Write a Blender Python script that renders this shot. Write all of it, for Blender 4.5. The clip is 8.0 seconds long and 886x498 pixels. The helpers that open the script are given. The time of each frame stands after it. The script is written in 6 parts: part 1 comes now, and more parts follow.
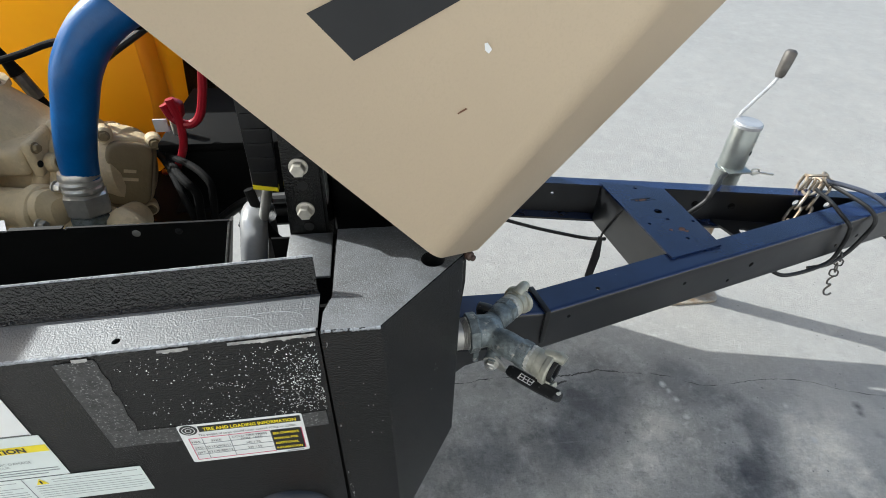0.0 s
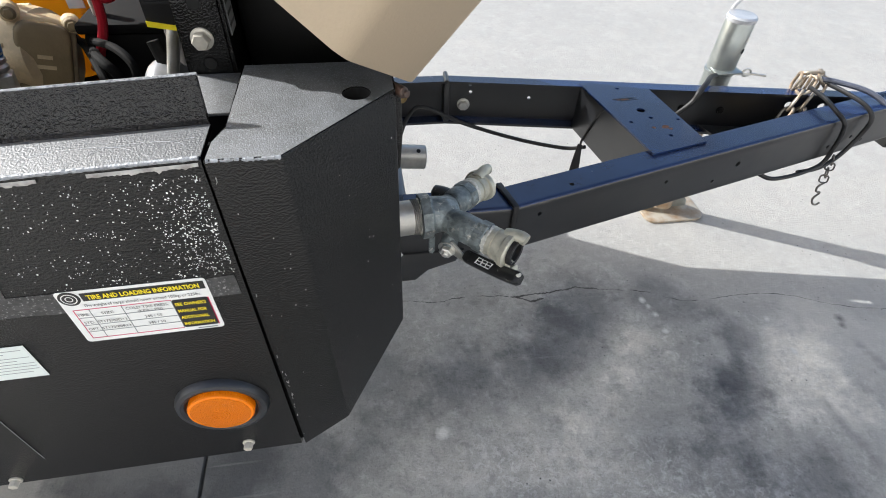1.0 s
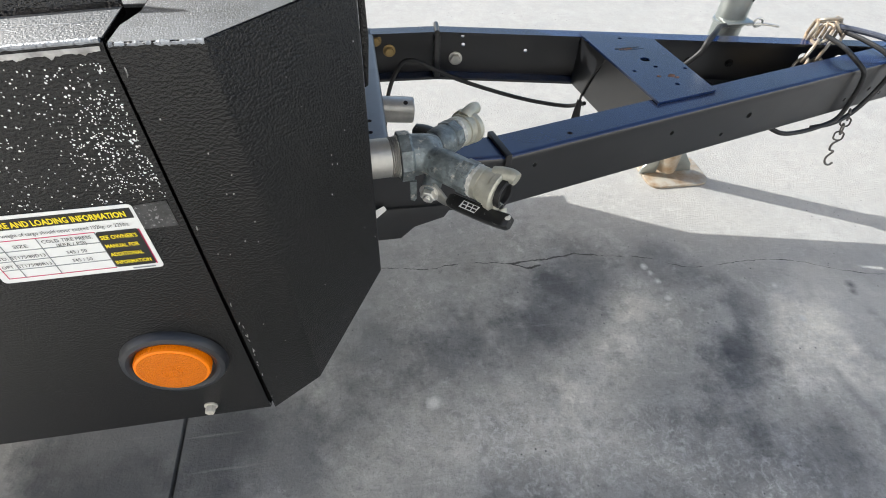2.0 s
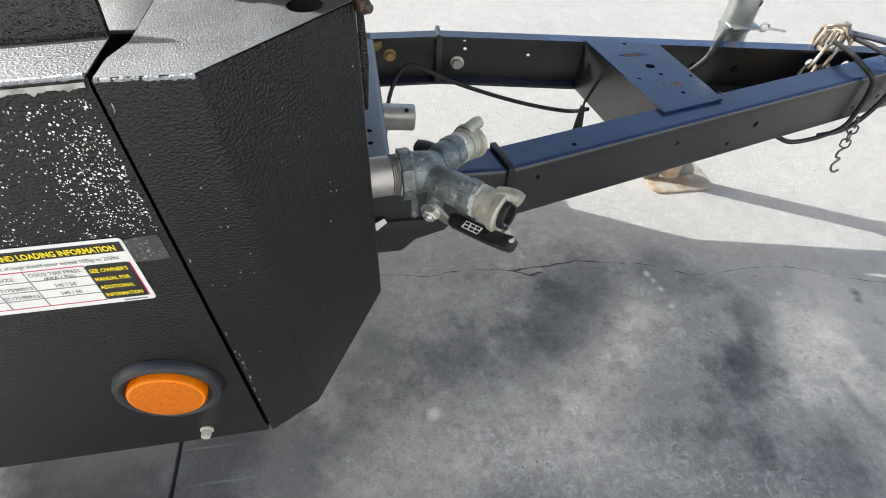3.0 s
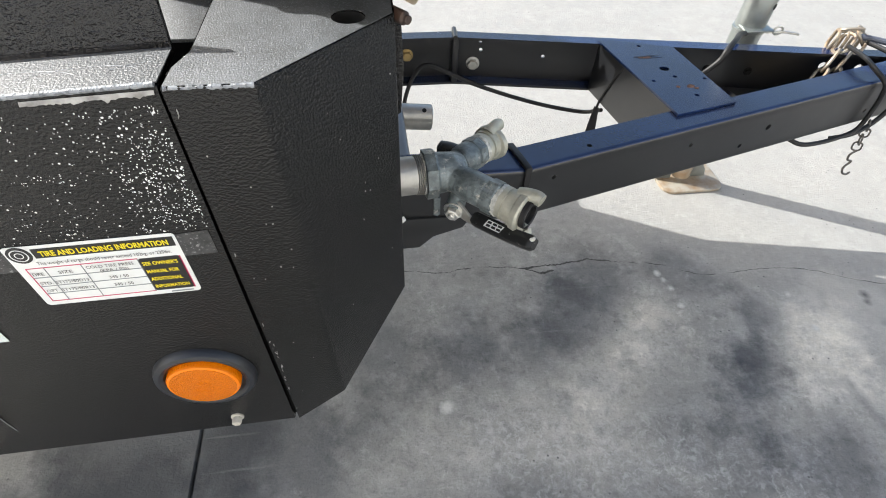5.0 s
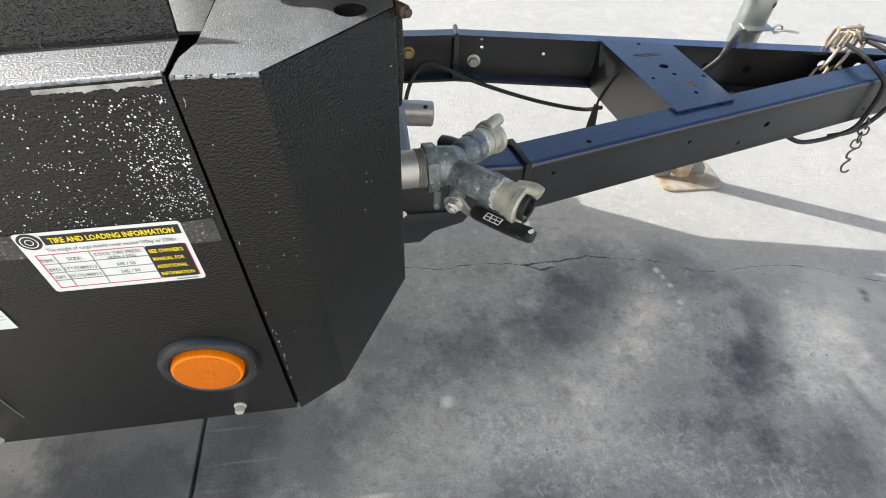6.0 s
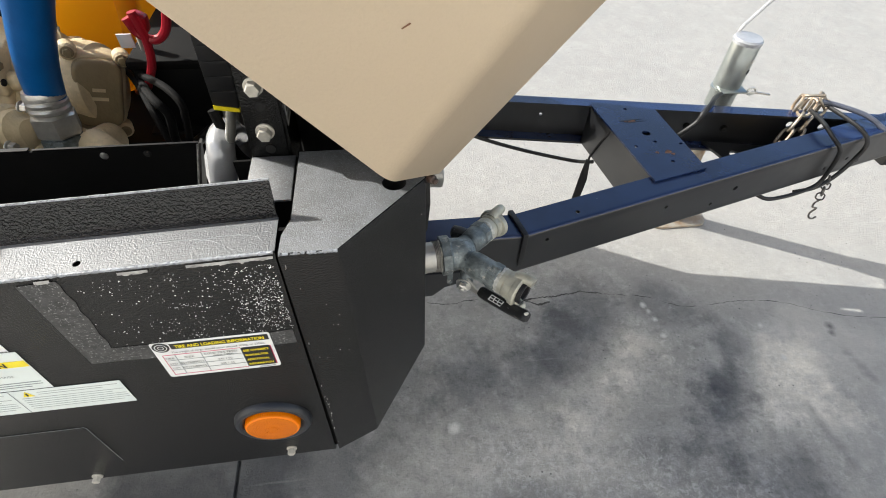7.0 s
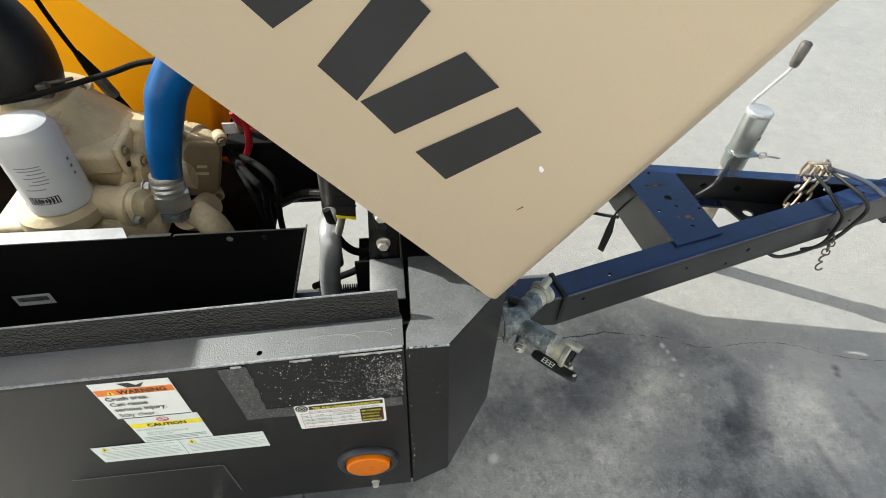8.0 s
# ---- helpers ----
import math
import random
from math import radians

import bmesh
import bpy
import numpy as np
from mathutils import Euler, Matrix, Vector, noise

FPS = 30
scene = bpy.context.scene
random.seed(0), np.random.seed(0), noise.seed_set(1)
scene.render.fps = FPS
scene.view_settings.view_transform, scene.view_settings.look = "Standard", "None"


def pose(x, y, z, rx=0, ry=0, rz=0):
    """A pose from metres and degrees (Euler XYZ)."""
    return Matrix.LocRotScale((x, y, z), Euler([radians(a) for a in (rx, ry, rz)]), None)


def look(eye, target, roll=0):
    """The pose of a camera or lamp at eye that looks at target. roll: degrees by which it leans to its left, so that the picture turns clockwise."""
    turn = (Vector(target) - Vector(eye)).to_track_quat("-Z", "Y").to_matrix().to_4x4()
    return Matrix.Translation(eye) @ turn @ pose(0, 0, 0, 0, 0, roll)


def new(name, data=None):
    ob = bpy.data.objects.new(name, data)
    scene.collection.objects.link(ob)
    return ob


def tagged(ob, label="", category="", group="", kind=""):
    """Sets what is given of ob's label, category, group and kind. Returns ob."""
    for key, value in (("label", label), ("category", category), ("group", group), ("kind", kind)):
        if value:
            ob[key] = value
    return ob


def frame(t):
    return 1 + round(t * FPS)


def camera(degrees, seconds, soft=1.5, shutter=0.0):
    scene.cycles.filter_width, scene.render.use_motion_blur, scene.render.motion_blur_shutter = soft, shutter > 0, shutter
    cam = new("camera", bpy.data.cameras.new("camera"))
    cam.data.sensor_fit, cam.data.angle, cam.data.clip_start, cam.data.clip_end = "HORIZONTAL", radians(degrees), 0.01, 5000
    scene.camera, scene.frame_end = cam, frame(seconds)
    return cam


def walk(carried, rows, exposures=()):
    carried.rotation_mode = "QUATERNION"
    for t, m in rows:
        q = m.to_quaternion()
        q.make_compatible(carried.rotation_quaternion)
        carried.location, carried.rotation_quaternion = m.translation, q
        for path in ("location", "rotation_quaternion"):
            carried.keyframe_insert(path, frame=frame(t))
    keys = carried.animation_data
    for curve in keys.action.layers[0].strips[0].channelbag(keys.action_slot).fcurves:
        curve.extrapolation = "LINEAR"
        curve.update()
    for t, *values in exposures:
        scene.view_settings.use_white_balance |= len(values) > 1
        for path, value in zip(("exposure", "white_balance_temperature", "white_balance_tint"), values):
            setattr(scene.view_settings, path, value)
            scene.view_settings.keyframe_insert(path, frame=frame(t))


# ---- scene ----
cam = camera(81.5, 8.0, soft=1.0)
PATH = [
    (0, (0.053, -0.288, 1.127), (0.287, 1.246, -0.135), 2.2),
    (0.5, (0.07, -0.303, 1.077), (0.325, 1.16, -0.262), 2.6),
    (1, (0.105, -0.296, 1.01), (0.363, 1.102, -0.396), 2.6),
    (1.5, (0.118, -0.286, 0.956), (0.371, 1.072, -0.49), 2.7),
    (1.7, (0.126, -0.286, 0.938), (0.371, 1.067, -0.514), 2.4),
    (2.8, (0.132, -0.263, 0.943), (0.401, 1.072, -0.522), 2.5),
    (3, (0.132, -0.256, 0.946), (0.38, 1.08, -0.523), 2.6),
    (3.5, (0.123, -0.255, 0.952), (0.365, 1.078, -0.519), 2.6),
    (4, (0.111, -0.264, 0.959), (0.348, 1.069, -0.513), 2.6),
    (4.5, (0.112, -0.264, 0.961), (0.342, 1.066, -0.515), 2.6),
    (6, (0.112, -0.279, 0.962), (0.331, 1.051, -0.515), 2.6),
    (6.5, (0.109, -0.283, 1.039), (0.327, 1.046, -0.44), 2.6),
    (7, (0.089, -0.293, 1.129), (0.304, 1.037, -0.349), 2.6),
    (7.5, (0.052, -0.298, 1.22), (0.259, 1.038, -0.254), 2.5),
    (8, (-0.005, -0.313, 1.299), (0.177, 1.054, -0.15), 2.2),
]
EXPOSURES = [(0.0, 0.56, 6050, 4), (0.5, 0.74, 6050, 6), (1.0, 0.87, 6180, 8), (1.5, 0.90, 6230, 7), (4.5, 1.02, 6340, 7), (6.0, 1.02, 6340, 7), (6.5, 0.96, 6360, 7), (7.5, 0.74, 6520, 5), (8.0, 0.68, 6480, 2)]
walk(cam, [(t, look(eye, target, roll)) for t, eye, target, roll in PATH], EXPOSURES)

# ---- world, sun, exposure ----
SUN_DIR = Vector((1.25, -0.68, -1.0)).normalized()
world = bpy.data.worlds.new("world")
scene.world = world
world.use_nodes = True
wn = world.node_tree
sky = wn.nodes.new("ShaderNodeTexSky")
sky.sky_type = "NISHITA"
sky.sun_disc = False
sky.sun_elevation = radians(35.1)
sky.sun_rotation = radians(-61.5)
sky.dust_density, sky.ozone_density = 3.0, 0.5
wn.nodes["Background"].inputs["Strength"].default_value = 0.135
wn.links.new(sky.outputs["Color"], wn.nodes["Background"].inputs["Color"])
sun = new("sun", bpy.data.lights.new("sun", "SUN"))
sun.data.energy, sun.data.angle, sun.data.color = 3.9, radians(0.5), (1.0, 0.965, 0.92)
sun.matrix_world = look(-8 * SUN_DIR, (0, 0, 0))


# ---- materials ----
def mat(name, color, rough=0.5, metal=0.0, spec=0.5, vary=0.0, vary_scale=8.0, tint=None, grain=0.0, grain_scale=200.0,
        bump=0.0, bump_scale=400.0, rough_vary=0.0, coat=0.0, wear=None, ior=1.5):
    m = bpy.data.materials.new(name)
    m.use_nodes = True
    nt = m.node_tree
    N, L = nt.nodes, nt.links
    b = N["Principled BSDF"]
    b.inputs["Base Color"].default_value = (*color, 1)
    b.inputs["Roughness"].default_value = rough
    b.inputs["Metallic"].default_value = metal
    b.inputs["Specular IOR Level"].default_value = spec
    b.inputs["Coat Weight"].default_value = coat
    b.inputs["IOR"].default_value = ior
    tc = N.new("ShaderNodeTexCoord")

    def noise_tex(scale, detail=4.0, rough_n=0.55):
        n = N.new("ShaderNodeTexNoise")
        n.inputs["Scale"].default_value = scale
        n.inputs["Detail"].default_value = detail
        n.inputs["Roughness"].default_value = rough_n
        L.new(tc.outputs["Object"], n.inputs["Vector"])
        return n

    def ramp(src, a, c):
        r = N.new("ShaderNodeMapRange")
        r.inputs["From Min"].default_value = a
        r.inputs["From Max"].default_value = c
        L.new(src, r.inputs["Value"])
        return r.outputs["Result"]

    def mix(fac, c1, c2):
        x = N.new("ShaderNodeMix")
        x.data_type = "RGBA"
        L.new(fac, x.inputs["Factor"])
        for sock, c in ((x.inputs["A"], c1), (x.inputs["B"], c2)):
            if isinstance(c, tuple):
                sock.default_value = (*c, 1)
            else:
                L.new(c, sock)
        return x.outputs["Result"]

    out = tuple(color)
    if vary:
        other = tint or tuple(c * (1 - vary) for c in color)
        out = mix(ramp(noise_tex(vary_scale, 5).outputs["Fac"], 0.35, 0.65), out, other)
    if grain:
        dark = tuple(c * (1 - grain) for c in color)
        out = mix(ramp(noise_tex(grain_scale, 3).outputs["Fac"], 0.52, 0.62), out, dark)
    if wear:
        wcol, wscale, lo, hi = wear
        out = mix(ramp(noise_tex(wscale, 6, 0.7).outputs["Fac"], lo, hi), out, wcol)
    if not isinstance(out, tuple):
        L.new(out, b.inputs["Base Color"])
    if rough_vary:
        r = N.new("ShaderNodeMapRange")
        r.inputs["To Min"].default_value = max(0.02, rough - rough_vary)
        r.inputs["To Max"].default_value = min(1, rough + rough_vary)
        L.new(noise_tex(25, 5).outputs["Fac"], r.inputs["Value"])
        L.new(r.outputs["Result"], b.inputs["Roughness"])
    if bump:
        bp = N.new("ShaderNodeBump")
        bp.inputs["Strength"].default_value = 1.0
        bp.inputs["Distance"].default_value = bump
        L.new(noise_tex(bump_scale, 2).outputs["Fac"], bp.inputs["Height"])
        L.new(bp.outputs["Normal"], b.inputs["Normal"])
    return m


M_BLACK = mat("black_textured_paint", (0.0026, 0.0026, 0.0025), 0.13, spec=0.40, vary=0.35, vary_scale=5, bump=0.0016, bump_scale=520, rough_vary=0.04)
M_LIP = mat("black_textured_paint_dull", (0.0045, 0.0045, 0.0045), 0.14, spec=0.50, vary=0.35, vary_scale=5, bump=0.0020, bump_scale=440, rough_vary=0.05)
# worn black paint, base greyed to carry the sun's sheen
M_LEDGESHEEN = mat("worn_paint_sun_sheen", (0.066, 0.071, 0.078), 0.54, spec=0.90, ior=1.62, vary=0.4, vary_scale=16, grain=0.50, grain_scale=900, bump=0.0007, bump_scale=660, rough_vary=0.12,
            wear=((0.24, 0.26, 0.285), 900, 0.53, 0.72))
# same black paint, greyed further for the sun on plate and foot
M_PLATESHEEN = mat("weathered_paint_sun_sheen", (0.088, 0.094, 0.103), 0.53, spec=0.95, ior=1.85, vary=0.70, vary_scale=34, grain=0.50, grain_scale=900, bump=0.0005, bump_scale=860, rough_vary=0.12,
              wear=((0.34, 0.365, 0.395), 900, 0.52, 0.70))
M_INNER = mat("black_smooth_paint", (0.007, 0.007, 0.007), 0.5, spec=0.25, vary=0.3, vary_scale=6, rough_vary=0.1)
# blue base stands in for the sky mirrored in black paint
M_SKYTINT = mat("black_paint_sky_tint", (0.012, 0.027, 0.088), 0.24, spec=0.55, vary=0.3, vary_scale=9, bump=0.00012, bump_scale=120, rough_vary=0.08)
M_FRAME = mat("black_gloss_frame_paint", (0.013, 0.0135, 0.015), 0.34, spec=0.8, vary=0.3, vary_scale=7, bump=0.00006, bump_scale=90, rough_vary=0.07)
M_HOOD = mat("beige_hood_paint", (0.56, 0.46, 0.335), 0.42, spec=0.4, vary=0.06, vary_scale=3, grain=0.05, grain_scale=500, bump=0.00018, bump_scale=380, rough_vary=0.06)
M_LOGO = mat("dark_grey_decal", (0.019, 0.020, 0.022), 0.5, spec=0.3, vary=0.2, vary_scale=12)
M_CAST = mat("tan_painted_casting", (0.80, 0.655, 0.415), 0.45, vary=0.25, vary_scale=14, grain=0.15, grain_scale=120, bump=0.0012, bump_scale=110)
M_CASTDARK = mat("olive_tan_casting", (0.32, 0.245, 0.135), 0.42, vary=0.25, vary_scale=14, bump=0.0010, bump_scale=140)
M_ORANGE = mat("orange_plastic", (1.0, 0.50, 0.03), 0.40, spec=0.45, vary=0.12, vary_scale=4, bump=0.0006, bump_scale=30)
M_BLUE = mat("blue_rubber_hose", (0.004, 0.115, 0.38), 0.33, spec=0.5, vary=0.2, vary_scale=20, bump=0.0003, bump_scale=160)
M_RUBBER = mat("black_rubber", (0.014, 0.014, 0.015), 0.5, spec=0.4, vary=0.3, vary_scale=30, bump=0.0003, bump_scale=200)
M_SLEEVE = mat("grey_blue_cable_sleeve", (0.10, 0.11, 0.145), 0.45, vary=0.3, vary_scale=40)
# matt black plastic, also for the seam's shade sheets and hood lining
M_MATTBLACK = mat("matt_black_plastic_and_shade", (0.007, 0.007, 0.007), 0.8, spec=0.12, vary=0.3, vary_scale=12)
M_GROMMET = mat("smooth_rubber_grommet", (0.020, 0.022, 0.027), 0.36, spec=0.65, vary=0.3, vary_scale=40)
M_RED = mat("red_cable", (0.42, 0.010, 0.025), 0.4, vary=0.2, vary_scale=30)
M_ZINC = mat("zinc_plated_steel", (0.74, 0.73, 0.69), 0.34, metal=0.8, vary=0.25, vary_scale=40, bump=0.0003, bump_scale=220, rough_vary=0.12)
M_GALV = mat("weathered_galvanised_iron", (0.26, 0.30, 0.31), 0.46, metal=0.4, vary=0.45, vary_scale=55, tint=(0.075, 0.088, 0.092), grain=0.5, grain_scale=160, bump=0.0010, bump_scale=140, rough_vary=0.15,
             wear=((0.50, 0.48, 0.43), 75, 0.57, 0.68))
M_PIPE = mat("galvanised_pipe", (0.50, 0.49, 0.46), 0.42, metal=0.75, vary=0.2, vary_scale=50, bump=0.0003, bump_scale=180, rough_vary=0.1)
M_COUP = mat("pale_cast_coupling", (0.52, 0.51, 0.43), 0.48, metal=0.45, vary=0.3, vary_scale=60, bump=0.0006, bump_scale=160)
M_JACK = mat("bright_zinc_jack", (0.40, 0.43, 0.42), 0.36, metal=0.85, vary=0.2, vary_scale=22, rough_vary=0.12)
M_RUST = mat("rust", (0.21, 0.10, 0.055), 0.8, vary=0.5, vary_scale=60, bump=0.0006, bump_scale=200)
M_DULL = mat("dull_dark_steel", (0.16, 0.15, 0.14), 0.5, metal=0.5, vary=0.4, vary_scale=60)
M_PIN = mat("rusty_dark_steel", (0.06, 0.05, 0.045), 0.6, metal=0.3, vary=0.5, vary_scale=80, tint=(0.085, 0.045, 0.03))
M_FOOT = mat("dulled_rusty_zinc", (0.42, 0.39, 0.33), 0.5, metal=0.3, vary=0.45, vary_scale=24, tint=(0.29, 0.20, 0.12), bump=0.0005, bump_scale=120, rough_vary=0.15)
M_GOLD = mat("yellow_chromate_steel", (0.50, 0.36, 0.16), 0.45, metal=0.6, vary=0.45, vary_scale=30, rough_vary=0.15)
M_SUNFLANGE = mat("flange_sun_silver", (0.36, 0.37, 0.39), 0.42, metal=0.3, vary=0.35, vary_scale=25, rough_vary=0.1)
M_STEEL = mat("brushed_steel_tube", (0.50, 0.51, 0.53), 0.24, spec=0.7, metal=0.3, vary=0.25, vary_scale=30, rough_vary=0.08)
M_WHITE = mat("white_vinyl", (0.78, 0.79, 0.78), 0.35, vary=0.04, vary_scale=30)
M_LABEL2 = mat("pale_green_white_vinyl", (0.70, 0.76, 0.74), 0.35, vary=0.05, vary_scale=30)
M_INK = mat("black_ink", (0.012, 0.012, 0.012), 0.4)
M_GREYLABEL = mat("silver_grey_label", (0.34, 0.34, 0.34), 0.45, vary=0.1, vary_scale=60)
M_GREYINK = mat("grey_print", (0.22, 0.24, 0.25), 0.5)
M_YELLOW = mat("yellow_print", (0.85, 0.70, 0.02), 0.4)
M_ORINK = mat("orange_print", (0.80, 0.20, 0.02), 0.4)
M_PINK = mat("red_print", (0.55, 0.02, 0.10), 0.45)
M_FILTER = mat("white_enamel", (0.74, 0.75, 0.76), 0.25, vary=0.05, vary_scale=12)
M_RESIDUE = mat("dried_adhesive", (0.062, 0.062, 0.062), 0.62, vary=0.6, vary_scale=110, tint=(0.030, 0.030, 0.030), bump=0.0006, bump_scale=300,
                wear=((0.30, 0.30, 0.30), 420, 0.56, 0.66))
M_FLECK = mat("pale_adhesive_flecks", (0.86, 0.86, 0.85), 0.6)
M_PALEZINC = mat("pale_dull_zinc", (0.60, 0.57, 0.50), 0.5, metal=0.35, vary=0.25, vary_scale=120)
M_RIM = mat("edge_rubbed_pale", (0.36, 0.38, 0.41), 0.4, spec=0.6, vary=0.6, vary_scale=90, tint=(0.20, 0.21, 0.22), grain=0.6, grain_scale=420, bump=0.0012, bump_scale=420)
M_EDGE = mat("bare_worn_edge", (0.46, 0.45, 0.43), 0.55, vary=0.5, vary_scale=120, tint=(0.22, 0.21, 0.20))
M_CRACK = mat("dirt_filled_crack", (0.085, 0.082, 0.078), 0.9, vary=0.5, vary_scale=90)
M_TAPE = mat("dirty_white_tape", (0.66, 0.66, 0.62), 0.7, vary=0.4, vary_scale=220, tint=(0.40, 0.40, 0.37), bump=0.0008, bump_scale=300)
# paler frame paint, holds the light falling on the flange top
M_LITFRAME = mat("frame_paint_lit_top", (0.15, 0.17, 0.205), 0.34, spec=0.6, vary=0.25, vary_scale=12, bump=0.0002, bump_scale=160, rough_vary=0.1)
M_HOLE = mat("dark_hole", (0.004, 0.004, 0.004), 0.8)


def amber_material():
    m = mat("amber_lens", (0.72, 0.185, 0.0004), 0.2, spec=0.25, vary=0.2, vary_scale=700, tint=(0.58, 0.135, 0.0003))
    nt = m.node_tree
    b = nt.nodes["Principled BSDF"]
    tc = nt.nodes.new("ShaderNodeTexCoord")
    v = nt.nodes.new("ShaderNodeTexVoronoi")
    v.inputs["Scale"].default_value = 640
    bp = nt.nodes.new("ShaderNodeBump")
    bp.inputs["Distance"].default_value = 0.0008
    nt.links.new(tc.outputs["Object"], v.inputs["Vector"])
    nt.links.new(v.outputs["Distance"], bp.inputs["Height"])
    nt.links.new(bp.outputs["Normal"], b.inputs["Normal"])
    return m


M_LEVER = mat("scuffed_black_vinyl", (0.016, 0.016, 0.016), 0.4, vary=0.3, vary_scale=40, wear=((0.30, 0.30, 0.28), 120, 0.60, 0.72))


def translucent(m, share, color):
    nt = m.node_tree
    b = nt.nodes["Principled BSDF"]
    tr = nt.nodes.new("ShaderNodeBsdfTranslucent")
    tr.inputs["Color"].default_value = (*color, 1)
    mx = nt.nodes.new("ShaderNodeMixShader")
    mx.inputs["Fac"].default_value = share
    nt.links.new(b.outputs["BSDF"], mx.inputs[1])
    nt.links.new(tr.outputs["BSDF"], mx.inputs[2])
    nt.links.new(mx.outputs["Shader"], nt.nodes["Material Output"].inputs["Surface"])


translucent(M_ORANGE, 0.55, (0.95, 0.66, 0.08))
M_AMBER = mat("clear_amber_plastic", (0.86, 0.215, 0.0010), 0.12, spec=0.35)
M_AMBERFACE = amber_material()
M_BOUNCE = mat("pale_bounce_surface", (0.83, 0.82, 0.80), 0.85, vary=0.08, vary_scale=1.5, bump=0.003, bump_scale=60)


def concrete_material():
    m = bpy.data.materials.new("concrete_slab")
    m.use_nodes = True
    nt = m.node_tree
    N, L = nt.nodes, nt.links
    b = N["Principled BSDF"]
    tc = N.new("ShaderNodeTexCoord")

    def nz(scale, detail, rough, dist=0.0):
        n = N.new("ShaderNodeTexNoise")
        n.inputs["Scale"].default_value = scale
        n.inputs["Detail"].default_value = detail
        n.inputs["Roughness"].default_value = rough
        n.inputs["Distortion"].default_value = dist
        L.new(tc.outputs["Object"], n.inputs["Vector"])
        return n.outputs["Fac"]

    def rng(src, a, c, lo=0.0, hi=1.0):
        r = N.new("ShaderNodeMapRange")
        for k, v in (("From Min", a), ("From Max", c), ("To Min", lo), ("To Max", hi)):
            r.inputs[k].default_value = v
        L.new(src, r.inputs["Value"])
        return r.outputs["Result"]

    def mul(a, c):
        x = N.new("ShaderNodeMath")
        x.operation = "MULTIPLY"
        for k, s in enumerate((a, c)):
            if isinstance(s, float):
                x.inputs[k].default_value = s
            else:
                L.new(s, x.inputs[k])
        return x.outputs["Value"]

    def mix(fac, a, c, blend="MIX"):
        x = N.new("ShaderNodeMix")
        x.data_type, x.blend_type = "RGBA", blend
        L.new(fac, x.inputs["Factor"])
        for s, v in ((x.inputs["A"], a), (x.inputs["B"], c)):
            if isinstance(v, tuple):
                s.default_value = (*v, 1)
            else:
                L.new(v, s)
        return x.outputs["Result"]

    def spot(x, y, radius, edge, rough_scale, amount):
        """A stain round one place with a ragged outline, 1 inside."""
        d = N.new("ShaderNodeVectorMath")
        d.operation = "DISTANCE"
        L.new(tc.outputs["Object"], d.inputs[0])
        d.inputs[1].default_value = (x, y, 0.0)
        r = N.new("ShaderNodeMath")
        r.operation = "MULTIPLY_ADD"
        L.new(nz(rough_scale, 7, 0.66), r.inputs[0])
        r.inputs[1].default_value = amount
        L.new(d.outputs["Value"], r.inputs[2])
        m0 = radius + amount * 0.5
        return rng(r.outputs["Value"], m0 - edge, m0 + edge, 1.0, 0.0)

    big = rng(nz(1.3, 4, 0.55, 0.1), 0.36, 0.64)
    col = mix(big, (0.325, 0.317, 0.295), (0.258, 0.252, 0.238))
    col = mix(mul(rng(nz(4.2, 5, 0.55, 0.3), 0.50, 0.72), 0.45), col, (0.19, 0.187, 0.183))
    col = mix(mul(rng(nz(6.5, 6, 0.60, 0.3), 0.52, 0.74), 0.45), col, (0.46, 0.45, 0.43))
    # mottling at several sizes
    col = mix(mul(rng(nz(13, 9, 0.74, 0.4), 0.50, 0.68), 0.50), col, (0.47, 0.459, 0.440))
    col = mix(mul(rng(nz(19, 9, 0.74, 0.4), 0.51, 0.68), 0.52), col, (0.115, 0.114, 0.113))
    col = mix(mul(rng(nz(48, 7, 0.72, 0.3), 0.52, 0.68), 0.42), col, (0.48, 0.47, 0.45))
    col = mix(mul(rng(nz(75, 6, 0.72, 0.2), 0.52, 0.68), 0.42), col, (0.12, 0.119, 0.118))
    col = mix(mul(rng(nz(240, 3, 0.6), 0.54, 0.68), 0.32), col, (0.11, 0.11, 0.11))
    col = mix(mul(mul(rng(nz(30, 10, 0.82, 0.5), 0.53, 0.64), rng(nz(7, 4, 0.6), 0.40, 0.58)), 0.55), col, (0.56, 0.548, 0.52))
    col = mix(mul(mul(rng(nz(36, 10, 0.82, 0.5), 0.54, 0.64), rng(nz(8, 4, 0.6), 0.42, 0.60)), 0.45), col, (0.10, 0.099, 0.097))
    # more even, less mottled slab away from the machine
    away = spot(0.50, 0.05, 0.62, 0.16, 2.5, 0.35)
    inv = N.new("ShaderNodeMath")
    inv.operation = "SUBTRACT"
    inv.inputs[0].default_value = 1.0
    L.new(away, inv.inputs[1])
    col = mix(mul(inv.outputs["Value"], 0.62), col, (0.345, 0.337, 0.320))
